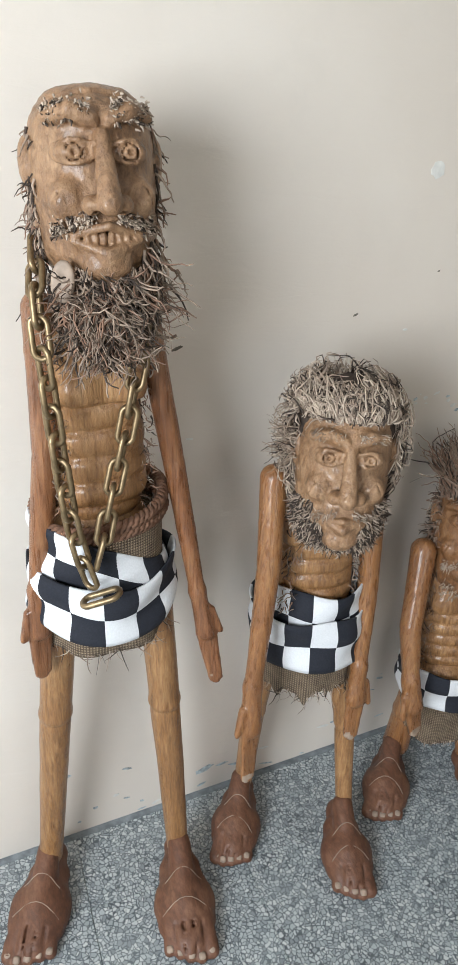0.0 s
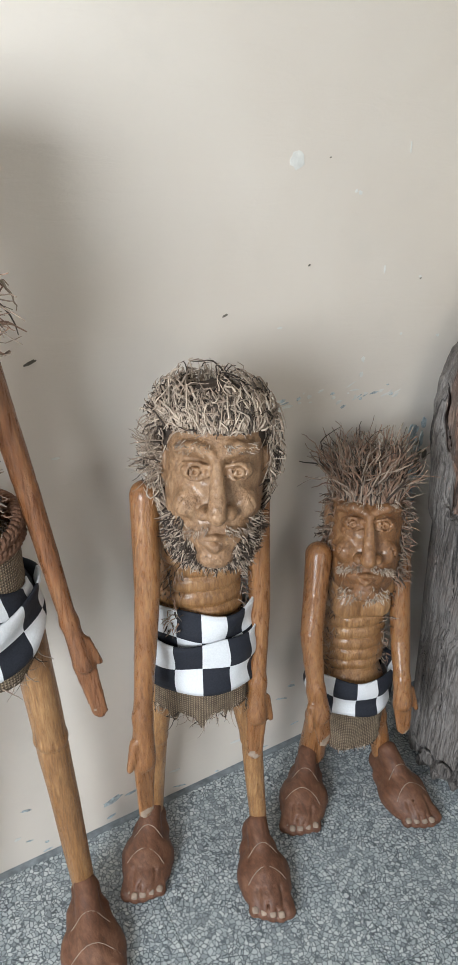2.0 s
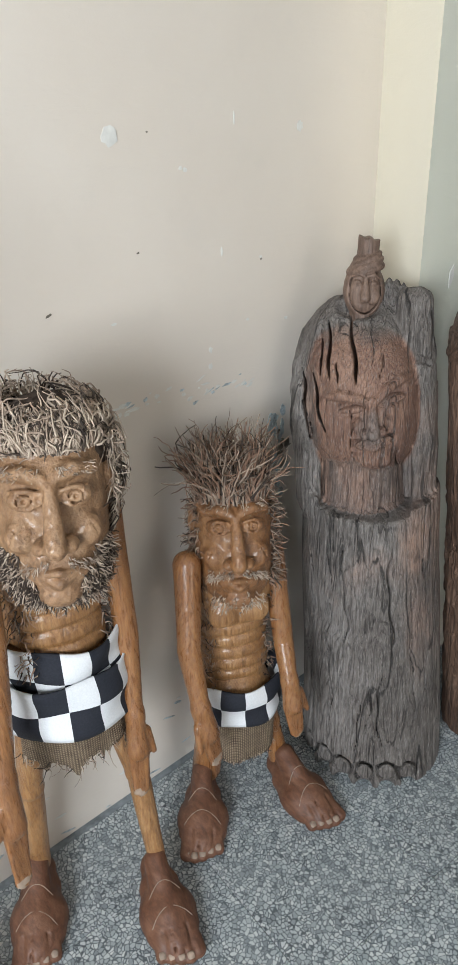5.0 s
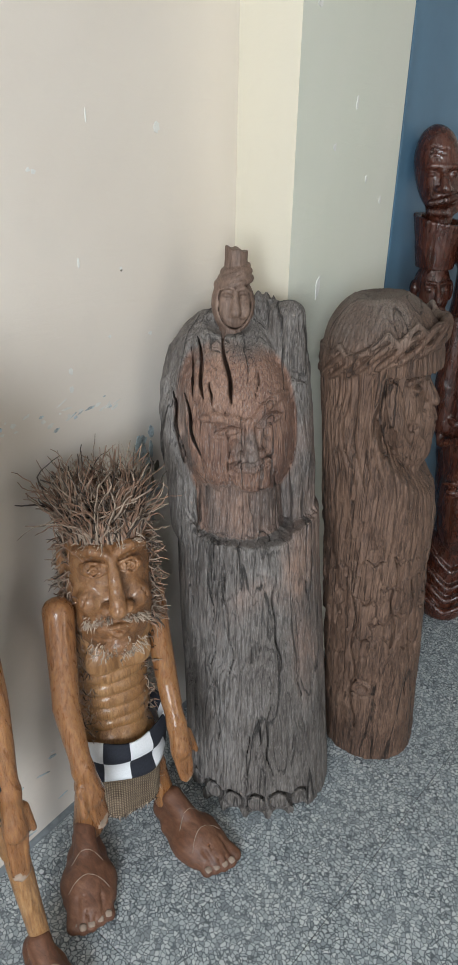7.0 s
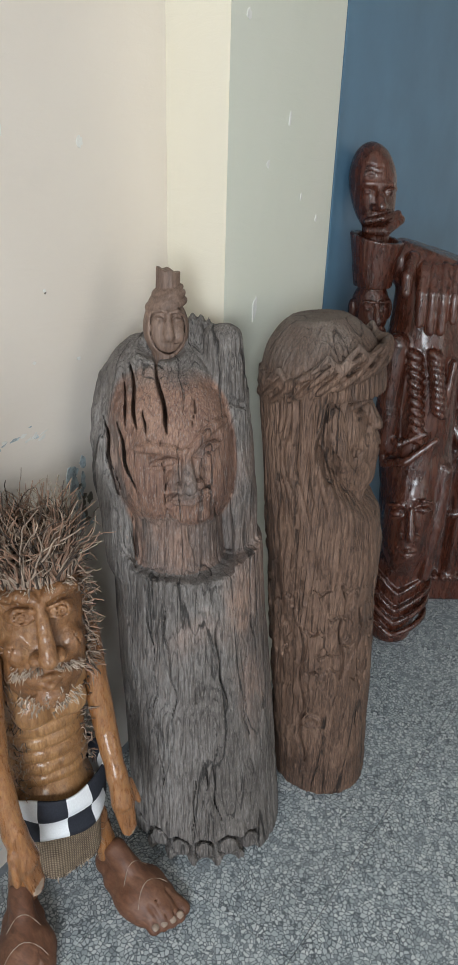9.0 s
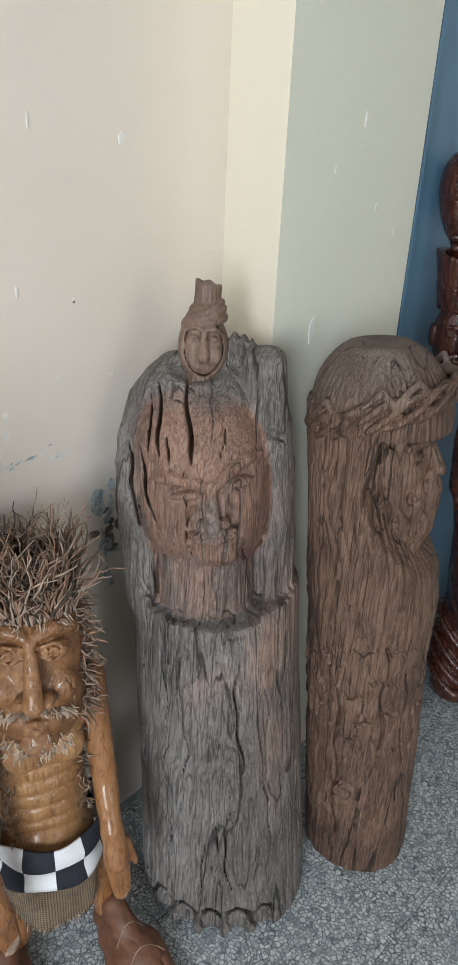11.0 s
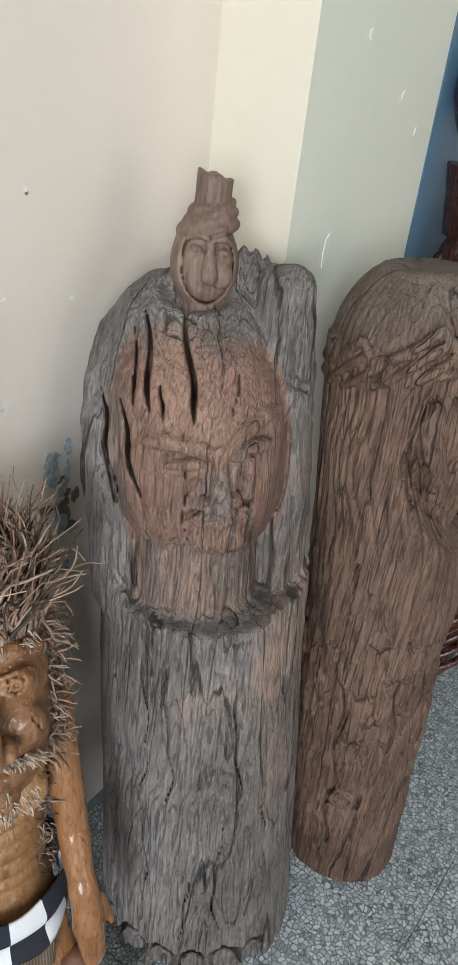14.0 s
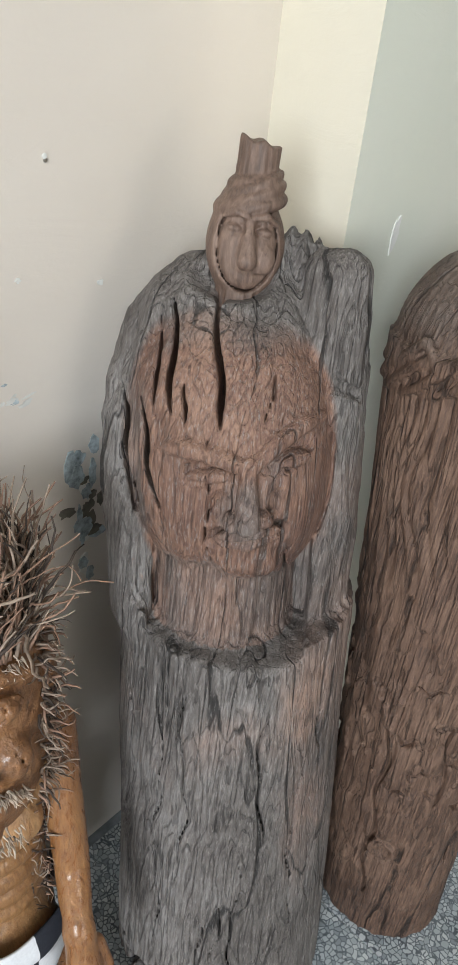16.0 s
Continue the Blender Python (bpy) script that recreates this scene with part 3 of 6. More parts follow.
def add_foot(shape, heel, toe, width, material, turn_in=1, step=0.004):
    """A broad carved foot with five toes and two incised lines."""
    h, t = np.array(heel), np.array(toe)
    L = float(np.linalg.norm(t - h))
    yaw = math.degrees(math.atan2(t[0] - h[0], -(t[1] - h[1])))
    m = pose(h[0], h[1], 0, 0, 0, yaw)
    hw = width * 0.43

    def field(P):
        d = cap(P, (0, -0.14 * L, 0.03), (0, -0.62 * L, 0.024), 0.031, 0.028)
        d = smin(d, cap(P, (0, -0.24 * L, 0.088), (0, -0.6 * L, 0.045), 0.024, 0.024), 0.035)
        d = smin(d, cap(P, (-hw * 0.5, -0.3 * L, 0.02), (-hw * 0.7, -0.7 * L, 0.016), 0.02), 0.02)
        d = smin(d, cap(P, (hw * 0.5, -0.3 * L, 0.02), (hw * 0.7, -0.7 * L, 0.016), 0.02), 0.02)
        d = smin(d, ell(P, (0, -0.66 * L, 0.022), (hw, 0.3 * L, 0.036)), 0.03)
        d = smin(d, cap(P, (-hw * 0.62, -0.55 * L, 0.02), (hw * 0.62, -0.55 * L, 0.02), 0.026), 0.03)
        for i in range(5):
            x = hw * (-0.8 + 0.4 * i)
            big = 0.0155 if i == (0 if turn_in > 0 else 4) else 0.0125
            reach = L * (0.965 - 0.03 * abs(i - (1.2 if turn_in > 0 else 2.8)))
            d = smin(d, cap(P, (x * 0.85, -0.66 * L, 0.036), (x, -reach, 0.0135), big * 0.95, big), 0.004)
        for i in range(4):
            x = hw * (-0.6 + 0.4 * i)
            d = carve(d, cap(P, (x * 0.9, -0.78 * L, 0.049), (x, -L, 0.022), 0.0028), 0.004)
        d = d + 0.0016 * vnoise(P, 35)
        return np.maximum(d, 0.001 - P[:, 2])

    V, F = sculpt(field, (-hw - 0.04, -L - 0.03, -0.008), (hw + 0.04, 0.05, 0.15), step)
    shape.add(moved(m, V), F, material)
    for i in range(5):
        x = hw * (-0.8 + 0.4 * i)
        reach = L * (0.965 - 0.03 * abs(i - (1.2 if turn_in > 0 else 2.8)))
        nv, nf = sculpt(lambda P: ell(P, (0, 0, 0), (0.0085, 0.0085, 0.004)), (-0.012,) * 3, (0.012,) * 3, 0.003)
        shape.add(moved(m @ pose(x, -reach - 0.004, 0.0245, 22, 0, 0), nv), nf, NAIL)
    for f, z0, wd in ((0.45, 0.075, 0.75), (0.64, 0.06, 0.95)):
        xs = np.linspace(-1, 1, 9) * hw * wd
        pts = []
        for x in xs:
            zs = np.arange(0.12, 0.0, -0.0018)
            col = np.stack([np.full(len(zs), x), np.full(len(zs), -f * L - 0.02 * (x / hw) ** 2), zs], -1).astype(np.float32)
            hit = np.nonzero(field(col) < 0.0005)[0]
            pts.append((x, col[0, 1], zs[hit[0]] if len(hit) else 0.01))
        v, ff = tube(pts, 0.0012, 4)
        shape.add(moved(m, v), ff, NAIL)


def add_torso(shape, top, bottom, rx, ry, shoulders, material, yaw=0.0, ribs=0.042, step=0.0045, lean=0.0):
    tp, bt = np.array(top), np.array(bottom)
    c = (tp + bt) / 2
    m = pose(c[0], c[1], c[2], lean, 0, yaw)
    h = (tp[2] - bt[2]) / 2

    def field(P):
        s = V3(1, rx / ry, 1)
        Q = P * s
        d = cap(Q, (0, 0, h * 0.85), (0, 0, -h * 0.9), rx * 0.92, rx) * (ry / rx)
        d = smin(d, cap(P, (-shoulders, 0, h), (shoulders, 0, h), 0.032), 0.05)
        front = np.clip(-P[:, 1] / ry, 0, 1)
        for sx in (-1, 1):
            d = smin(d, ell(P, (sx * rx * 0.45, -ry * 0.72, h * 0.52), (rx * 0.42, ry * 0.38, 0.036)), 0.012)
        low = P[:, 2] < h * 0.35
        wave = np.abs(np.sin((P[:, 2] + 0.35 * np.abs(P[:, 0]) ** 1.5) * math.pi / ribs))
        d = d + np.where(low, 0.0075 * (1 - wave) ** 2, 0) * np.clip(front * 3, 0, 1)
        return d + 0.002 * vnoise(P, 24)

    V, F = sculpt(field, (-shoulders - 0.06, -ry - 0.05, -h - rx), (shoulders + 0.06, ry + 0.05, h + 0.09), step)
    shape.add(moved(m, V), F, material)
    return m


def sash(name, centre, a, b, yaw, top, bottom, cols, rows, tilt=0.0, sag=0.0, flare=0.0, label="", n=6, seed=1):
    """A band of checked cloth wound round the hips, with soft folds and real thickness."""
    s, rng = Shape(), np.random.RandomState(seed)
    nu, nv = cols * n, rows * n
    ph = rng.rand(4) * 6.28
    grids = []
    for off in (0.0, -0.004):
        g = np.zeros((nv + 1, nu, 3))
        for j in range(nv + 1):
            v = j / nv
            for i in range(nu):
                t = 2 * math.pi * i / nu
                fold = 0.004 * math.sin(v * 9 + ph[0] + 2.5 * math.sin(t + ph[1])) + 0.003 * math.sin(5 * t + ph[2] + 4 * v)
                k = 1 + flare * v
                x, y = (a * k + fold + off) * math.sin(t), -(b * k + fold + off) * math.cos(t)
                z = top + (bottom - top) * v + tilt * math.sin(t) - sag * max(0, math.cos(t)) ** 2 + 0.004 * math.sin(3 * t + ph[3])
                g[j, i] = (x, y, z)
        g = g.reshape(-1, 3)
        grids.append(moved(pose(centre[0], centre[1], 0, 0, 0, yaw), g))
    faces, pick = [], []
    for j in range(nv):
        for i in range(nu):
            q = (i + 1) % nu
            faces.append((j * nu + i, (j + 1) * nu + i, (j + 1) * nu + q, j * nu + q))
            pick.append((i // n + j // n) % 2)
    N = (nv + 1) * nu
    all_f = faces + [(d + N, c + N, b2 + N, a2 + N) for a2, b2, c, d in faces]
    pick = pick + pick
    for j in (0, nv):
        for i in range(nu):
            q = (i + 1) % nu
            quad = (j * nu + i, j * nu + q, N + j * nu + q, N + j * nu + i)
            all_f.append(quad if j == 0 else quad[::-1])
            pick.append((i // n + min(j, nv - 1) // n) % 2)
    s.add(np.concatenate(grids), all_f, ([WHITE_CLOTH, BLACK_CLOTH], pick))
    return s.thing(name, label, "sash", "checked sashes")


def skirt(name, centre, a, b, yaw, top, bottom, label, fringe=0.02, spikes=0.0, arc=math.pi, seed=3, round_low=0.0):
    """A burlap apron with a frayed lower hem."""
    s, rng = Shape(), np.random.RandomState(seed)
    nu, nv = 72, 18
    m = pose(centre[0], centre[1], 0, 0, 0, yaw)
    jag = rng.rand(nu + 1)
    layers = []
    for off in (0.0, -0.0035):
        g = []
        for j in range(nv + 1):
            v = j / nv
            for i in range(nu + 1):
                u = i / nu
                t = (u - 0.5) * 2 * arc
                low = bottom + round_low * (2 * u - 1) ** 2 - spikes * max(0, math.sin(u * 40 + jag[i])) * jag[i]
                fold = 0.005 * math.sin(t * 6 + 2 * v + seed) * v
                g.append(((a + fold + off) * math.sin(t), -(b + fold + off) * math.cos(t), top + (low - top) * v))
        layers.append(moved(m, np.array(g)))
    W = nu + 1
    F = [(j * W + i, (j + 1) * W + i, (j + 1) * W + i + 1, j * W + i + 1) for j in range(nv) for i in range(nu)]
    N = (nv + 1) * W
    F += [(d + N, c + N, q + N, p + N) for p, q, c, d in F[:nu * nv]]
    F += [(nv * W + i, N + nv * W + i, N + nv * W + i + 1, nv * W + i + 1) for i in range(nu)]
    uv = [(i / nu * arc * 2 * a * 62, j / nv * (top - bottom) * 62) for _ in (0, 1) for j in range(nv + 1) for i in range(W)]
    s.add(np.concatenate(layers), F, BURLAP, uv=uv)
    hem = layers[0][nv * W:]
    ids = rng.randint(0, W, 110)
    strands(s, rng, hem[ids] + (0, 0, 0.006), np.stack([rng.normal(0, 0.35, 110), rng.normal(-0.1, 0.3, 110), np.full(110, -1.0)], -1),
            fringe * rng.uniform(0.4, 1.5, 110), 0.0011, [ROOT_PALE, ROOT, ROOT_DARK_AND_GAP], curl=0.7, segs=4)
    return s.thing(name, label, "skirt", "burlap skirts")


def scatter_on_head(rng, n, m, unit, lo, hi, rx=1.0, ry=1.05, rz=1.4, mid=0.0):
    """Random places on the shell of a head; lo and hi bound (azimuth from the front, height)."""
    az, z = rng.uniform(lo[0], hi[0], n), rng.uniform(lo[1], hi[1], n)
    k = np.clip(1 - np.abs((z - mid) / rz) ** 3.2, 0.02, 1) ** (1 / 3.2)
    p = np.stack([rx * k * np.sin(az), 0.1 - ry * k * np.cos(az), z], -1)
    nrm = np.stack([np.sin(az) * k, -np.cos(az) * k, (z - mid) / rz], -1)
    R = np.array(m.to_3x3())
    return moved(m, p * unit), nrm @ R.T, az, z


# -- tall figure --
def tall_figure():
    s, rng = Shape(), np.random.RandomState(11)
    hm, unit = pose(0.403, 1.15, 1.458, -6, 0, -6), 0.083
    add_head(s, hm, unit, FACE_WOOD, top=1.42, brow=0.98, eye=0.45, nose=-0.24, mouth=-0.76, chin=-1.42, teeth=True)
    add_torso(s, (0.395, 1.175, 1.24), (0.395, 1.185, 1.0), 0.078, 0.062, 0.062, GOLD_WOOD, ribs=0.043)
    hipV, hipF = sculpt(lambda P: ell(P, (0.395, 1.185, 0.87), (0.1, 0.075, 0.13)), (0.28, 1.09, 0.72), (0.51, 1.28, 1.02), 0.006)
    s.add(hipV, hipF, GOLD_WOOD)
    add_arm(s, (0.318, 1.165, 1.30), (0.308, 1.15, 1.085), (0.276, 1.15, 0.845), (0.270, 1.15, 0.665), 0.0215, RED_ARM, 1)
    add_arm(s, (0.475, 1.165, 1.28), (0.512, 1.15, 1.045), (0.547, 1.125, 0.79), (0.578, 1.1, 0.59), 0.0195, RED_ARM, -1)
    add_leg(s, [(0.318, 1.19, 0.82), (0.295, 1.215, 0.52), (0.262, 1.265, 0.07)], [0.031, 0.03, 0.025], GOLD_WOOD)
    add_leg(s, [(0.488, 1.19, 0.8), (0.505, 1.19, 0.50), (0.53, 1.185, 0.06)], [0.032, 0.03, 0.024], GOLD_WOOD)
    add_foot(s, (0.288, 1.325), (0.165, 1.075), 0.118, FOOT_WOOD, 1)
    add_foot(s, (0.545, 1.24), (0.472, 0.948), 0.122, FOOT_WOOD, -1)
    # beard
    for n, lo, hi, length, pull in ((420, (-1.25, -1.75), (1.25, -1.3), (0.03, 0.13), -1.2), (150, (1.2, -1.5), (2.1, 0.9), (0.02, 0.06), -1.4),
                                    (150, (-2.1, -1.5), (-1.2, 0.9), (0.018, 0.05), -1.4), (180, (-0.9, -1.9), (0.9, -1.5), (0.06, 0.15), -1.0),
                                    (110, (0.7, -1.6), (1.5, -0.8), (0.05, 0.12), -1.0)):
        b, nrm, az, z = scatter_on_head(rng, n, hm, unit, lo, hi, rz=1.75)
        way = nrm * rng.uniform(0.1, 0.6, (n, 1)) + np.array((0, 0, -0.8)) + rng.normal(0, 0.25, (n, 3))
        strands(s, rng, b, way, rng.uniform(*length, n) * 0.85, 0.0019, [ROOT, ROOT_DARK_AND_GAP, ROOT_RED, ROOT], (0, 0, pull), 0.8)
    # solid lump behind the beard; its dark colour paints shade between the strands
    beard_coreV, beard_coreF = sculpt(lambda P: ell(P, (0.40, 1.13, 1.315), (0.072, 0.062, 0.085)) + 0.004 * vnoise(P, 60), (0.31, 1.05, 1.21), (0.49, 1.22, 1.42), 0.006)
    s.add(beard_coreV, beard_coreF, ROOT_DARK_AND_GAP)
    n = 800
    b = np.stack([rng.normal(0.40, 0.033, n), rng.uniform(1.05, 1.13, n), rng.uniform(1.25, 1.37, n)], -1)
    b[:, 1] = 1.13 - 0.066 * np.sqrt(np.clip(1 - ((b[:, 0] - 0.4) / 0.08) ** 2, 0, 1))
    strands(s, rng, b, np.stack([rng.normal(0, 0.35, n), rng.normal(-0.25, 0.2, n), np.full(n, -1.0)], -1), rng.uniform(0.025, 0.065, n), 0.0019,
            [ROOT, ROOT_DARK_AND_GAP, ROOT_RED, ROOT], curl=0.9)
    # brows and moustache of short pegs
    for z0, spread, n in ((1.04, 0.13, 340), (-0.42, 0.1, 300)):
        az = rng.uniform(0.16, 0.95, n) * rng.choice((-1, 1), n)
        z = z0 + rng.normal(0, spread, n) * 0.7 - (0.22 * np.abs(az) if z0 < 0 else 0.05 * np.abs(az))
        p = np.stack([np.sin(az) * 0.98, -np.cos(az) * (1.04 if z0 < 0 else 0.97), z], -1)
        base = moved(hm, p * unit)
        strands(s, rng, base, np.stack([np.sin(az) * 0.6, -np.ones(n), rng.normal(-0.3, 0.3, n)], -1), rng.uniform(0.004, 0.010, n), 0.002, [ROOT_PALE, ROOT_PALE, ROOT_DARK_AND_GAP, ROOT], segs=3)
    # root fibre along the sides of the chest
    n = 260
    side = rng.choice((-1, 1), n)
    b = np.stack([0.395 + side * rng.uniform(0.055, 0.078, n), rng.uniform(1.125, 1.18, n), rng.uniform(0.98, 1.26, n)], -1)
    strands(s, rng, b, np.stack([side * 0.5, np.full(n, -0.5), rng.normal(-0.5, 0.7, n)], -1), rng.uniform(0.008, 0.022, n), 0.0013, [ROOT_DARK_AND_GAP, ROOT_RED, ROOT], curl=0.8, segs=4)
    # sawn knot beside the jaw
    kV, kF = sculpt(lambda P: np.maximum(ell(P, (0, 0, 0), (0.016, 0.012, 0.028)), -0.003 - P[:, 1]), (-0.02, -0.012, -0.034), (0.02, 0.012, 0.034), 0.003)
    s.add(moved(pose(0.336, 1.075, 1.352, 0, 8, -25), kV), kF, NAIL)
    return s.thing("carved_figure", "tall carved wooden old man statue with root-fibre beard", "statue", "carved figures")


tall_figure()
sash("checked_sash", (0.393, 1.18), 0.112, 0.096, 0, 0.925, 0.835, 14, 2, -0.05, 0.0, 0.05, "black and white checked cotton sash on the tall statue", seed=2)
sash("checked_sash", (0.393, 1.18), 0.127, 0.110, 14, 0.882, 0.785, 14, 2, -0.004, 0.02, 0.02, "loosely wound black and white checked sash with a sagging fold", seed=5)
skirt("burlap_skirt", (0.393, 1.18), 0.105, 0.09, 0, 0.955, 0.725, "frayed brown burlap skirt under the checked sash", 0.03)


def rope_belt():
    s = Shape()
    for turn in range(2):
        for strand in range(3):
            pts = []
            for i in range(180):
                t = 2 * math.pi * i / 180
                w = t * 22 + strand * 2.094
                r = 0.0062
                pts.append((0.395 + (0.106 + r * math.cos(w)) * math.sin(t), 1.185 - (0.092 + r * math.cos(w)) * math.cos(t),
                            0.978 - 0.022 * turn + r * math.sin(w) - 0.012 * math.cos(t) + 0.012 * math.sin(t + turn)))
            v, f = tube(pts, 0.0052, 5, closed=True)
            s.add(v, f, ROPE)
    return s.thing("rope_belt", "twisted brown hemp rope belt round the tall statue", "rope")


rope_belt()


def chain_link_mesh():
    s, pts = Shape(), []
    for i in range(28):
        t = 2 * math.pi * i / 28
        pts.append((0.0115 * math.cos(t), 0, (0.0165 if math.sin(t) > 0 else -0.0165) + 0.0115 * math.sin(t)))
    v, f = tube(pts, 0.0045, 8, closed=True)
    s.add(v, f, BRASS)
    return s.mesh("link")


def hanging_chain():
    root = tagged(new("chain"), "aged brass link chain hanging from the statue's neck", "chain")
    root.location = (0.35, 1.07, 0.86)
    link = chain_link_mesh()
    left = [(0.318, 1.15, 1.375), (0.305, 1.10, 1.335), (0.303, 1.085, 1.287), (0.306, 1.082, 1.234), (0.311, 1.08, 1.154), (0.317, 1.078, 1.077), (0.325, 1.075, 0.994), (0.34, 1.068, 0.914), (0.35, 1.062, 0.885)]
    right = [(0.462, 1.15, 1.36), (0.452, 1.095, 1.30), (0.444, 1.082, 1.262), (0.430, 1.08, 1.211), (0.417, 1.08, 1.147), (0.403, 1.08, 1.091), (0.384, 1.076, 1.024), (0.366, 1.07, 0.953), (0.352, 1.066, 0.915)]
    for line in (left, right):
        pts = np.array(line)
        seg = np.linalg.norm(np.diff(pts, axis=0), axis=1)
        s = np.concatenate([[0], np.cumsum(seg)])
        n = int(s[-1] / 0.041)
        for i in range(n + 1):
            d = min(s[-1], i * 0.041)
            p = Vector([np.interp(d, s, pts[:, k]) for k in range(3)])
            q = Vector([np.interp(min(s[-1], d + 0.02), s, pts[:, k]) for k in range(3)]) - Vector([np.interp(max(0, d - 0.02), s, pts[:, k]) for k in range(3)])
            ob = new("link", link)
            ob.parent = root
            turn = q.to_track_quat("Z", "Y").to_matrix().to_4x4()
            ob.matrix_basis = Matrix.Translation(p - root.location) @ turn @ pose(0, 0, 0, 0, 0, 35 if i % 2 else 115)
    ob = new("link", link)
    ob.parent = root
    ob.matrix_basis = Matrix.Translation(Vector((0.356, 1.052, 0.874)) - root.location) @ pose(0, 0, 0, 70, 0, 68) @ Matrix.Diagonal((1.15, 1.15, 1.1, 1))


hanging_chain()


# -- middle figure --
def middle_figure():
    s, rng = Shape(), np.random.RandomState(21)
    hm, unit = pose(0.802, 1.09, 0.990, -8, 2, -27), 0.081
    add_head(s, hm, unit, FACE_WOOD, top=1.75, brow=1.04, eye=0.62, nose=-0.12, mouth=-0.74, chin=-1.42)
    add_torso(s, (0.82, 1.19, 0.89), (0.825, 1.195, 0.68), 0.085, 0.068, 0.075, GOLD_WOOD, yaw=-20, ribs=0.033)
    hipV, hipF = sculpt(lambda P: ell(P, (0.825, 1.195, 0.60), (0.1, 0.08, 0.11)), (0.7, 1.1, 0.47), (0.95, 1.3, 0.73), 0.006)
    s.add(hipV, hipF, GOLD_WOOD)
    add_arm(s, (0.71, 1.165, 0.965), (0.688, 1.125, 0.80), (0.65, 1.09, 0.56), (0.632, 1.06, 0.345), 0.0235, ARM_WOOD, 1)
    add_arm(s, (0.935, 1.165, 0.93), (0.928, 1.135, 0.68), (0.905, 1.10, 0.52), (0.885, 1.075, 0.345), 0.022, ARM_WOOD, -1)
    add_leg(s, [(0.755, 1.21, 0.56), (0.742, 1.25, 0.33), (0.742, 1.285, 0.07)], [0.026, 0.025, 0.022], GOLD_WOOD)
    add_leg(s, [(0.893, 1.18, 0.54), (0.928, 1.155, 0.31), (0.93, 1.118, 0.06)], [0.028, 0.024, 0.019], GOLD_WOOD)
    add_foot(s, (0.762, 1.325), (0.632, 1.118), 0.10, FOOT_WOOD, 1)
    add_foot(s, (0.94, 1.165), (0.853, 0.937), 0.102, FOOT_WOOD, -1)
    R = np.array(hm.to_3x3())
    mats = [ROOT, ROOT_PALE, ROOT, ROOT_DARK_AND_GAP, ROOT_PALE]
    # solid core under the hair, coloured dark as shade in the gaps
    hair_gap_core, wf = sculpt(lambda P: smin(ell(P, (0, 0.42, 0.7), (1.12, 0.95, 1.3)), ell(P, (0, 0.4, 1.25), (1.1, 0.95, 0.8)), 0.2) + 0.08 * vnoise(P, 6), (-1.5, -1.0, -0.9), (1.5, 1.6, 2.7), 0.09)
    s.add(moved(hm, hair_gap_core * unit), wf, ROOT_DARK_AND_GAP)
    wrap = (hm, unit, np.array((-0.08, 0.35, 0.75)), np.array((1.5, 1.4, 1.75)))
    # crown, matted and swept over
    n = 1000
    b, nrm, az, z = scatter_on_head(rng, n, hm, unit, (-3.14, 1.3), (3.14, 2.1), rx=1.25, rz=2.3)
    way = nrm * 0.35 + np.array((-0.1, 0, 0.7)) + rng.normal(0, 0.45, (n, 3))
    strands(s, rng, b, way, rng.uniform(0.03, 0.075, n), 0.0017, mats, (0, 0, 0.1), 0.5, 8, wrap)
    n = 620
    b, nrm, az, z = scatter_on_head(rng, n, hm, unit, (-1.15, 1.3), (1.15, 1.55), rx=1.06, ry=1.02, rz=2.6)
    strands(s, rng, b, nrm * 0.22 + np.array((0, 0.05, 1.0)) + rng.normal(0, 0.16, (n, 3)), rng.uniform(0.045, 0.08, n), 0.0017, mats, (0, 0.3, 0.1), 0.4, 7, wrap)
    # sides, falling to the jaw
    for sgn in (-1, 1):
        n = 700
        lo, hi = sorted((sgn * 1.42, sgn * 2.5))
        b, nrm, az, z = scatter_on_head(rng, n, hm, unit, (lo, -0.7), (hi, 1.9), rx=1.12, rz=2.5)
        way = nrm * rng.uniform(0.0, 0.5, (n, 1)) + np.array((0, -0.1, -0.8)) + rng.normal(0, 0.25, (n, 3))
        strands(s, rng, b, way, rng.uniform(0.04, 0.085, n), 0.0016, mats, (0, -0.1, -0.4), 0.8, 8, wrap)
    n = 120
    b, nrm, az, z = scatter_on_head(rng, n, hm, unit, (-2.0, 0.2), (-1.3, 1.0), rx=1.1, rz=2.1)
    strands(s, rng, b, nrm + rng.normal(0, 0.35, (n, 3)), rng.uniform(0.03, 0.065, n), 0.0015, mats, (0, 0, 0.3), 0.6)
    # short beard
    n = 1700
    b, nrm, az, z = scatter_on_head(rng, n, hm, unit, (-1.5, -1.5), (1.5, -0.4), rx=1.0, ry=1.12, rz=1.7)
    keep = ~((np.abs(az) < 0.42) & (z > -1.0)) & ((z < -0.75) | (np.abs(az) > 0.7))
    b, nrm = b[keep], nrm[keep]
    strands(s, rng, b - 0.002 * nrm, nrm + np.array((0, 0, -0.8)) + rng.normal(0, 0.4, b.shape), rng.uniform(0.01, 0.022, len(b)), 0.0015, [ROOT_DARK_AND_GAP, ROOT, ROOT_PALE, ROOT_DARK_AND_GAP], curl=0.7, segs=4)
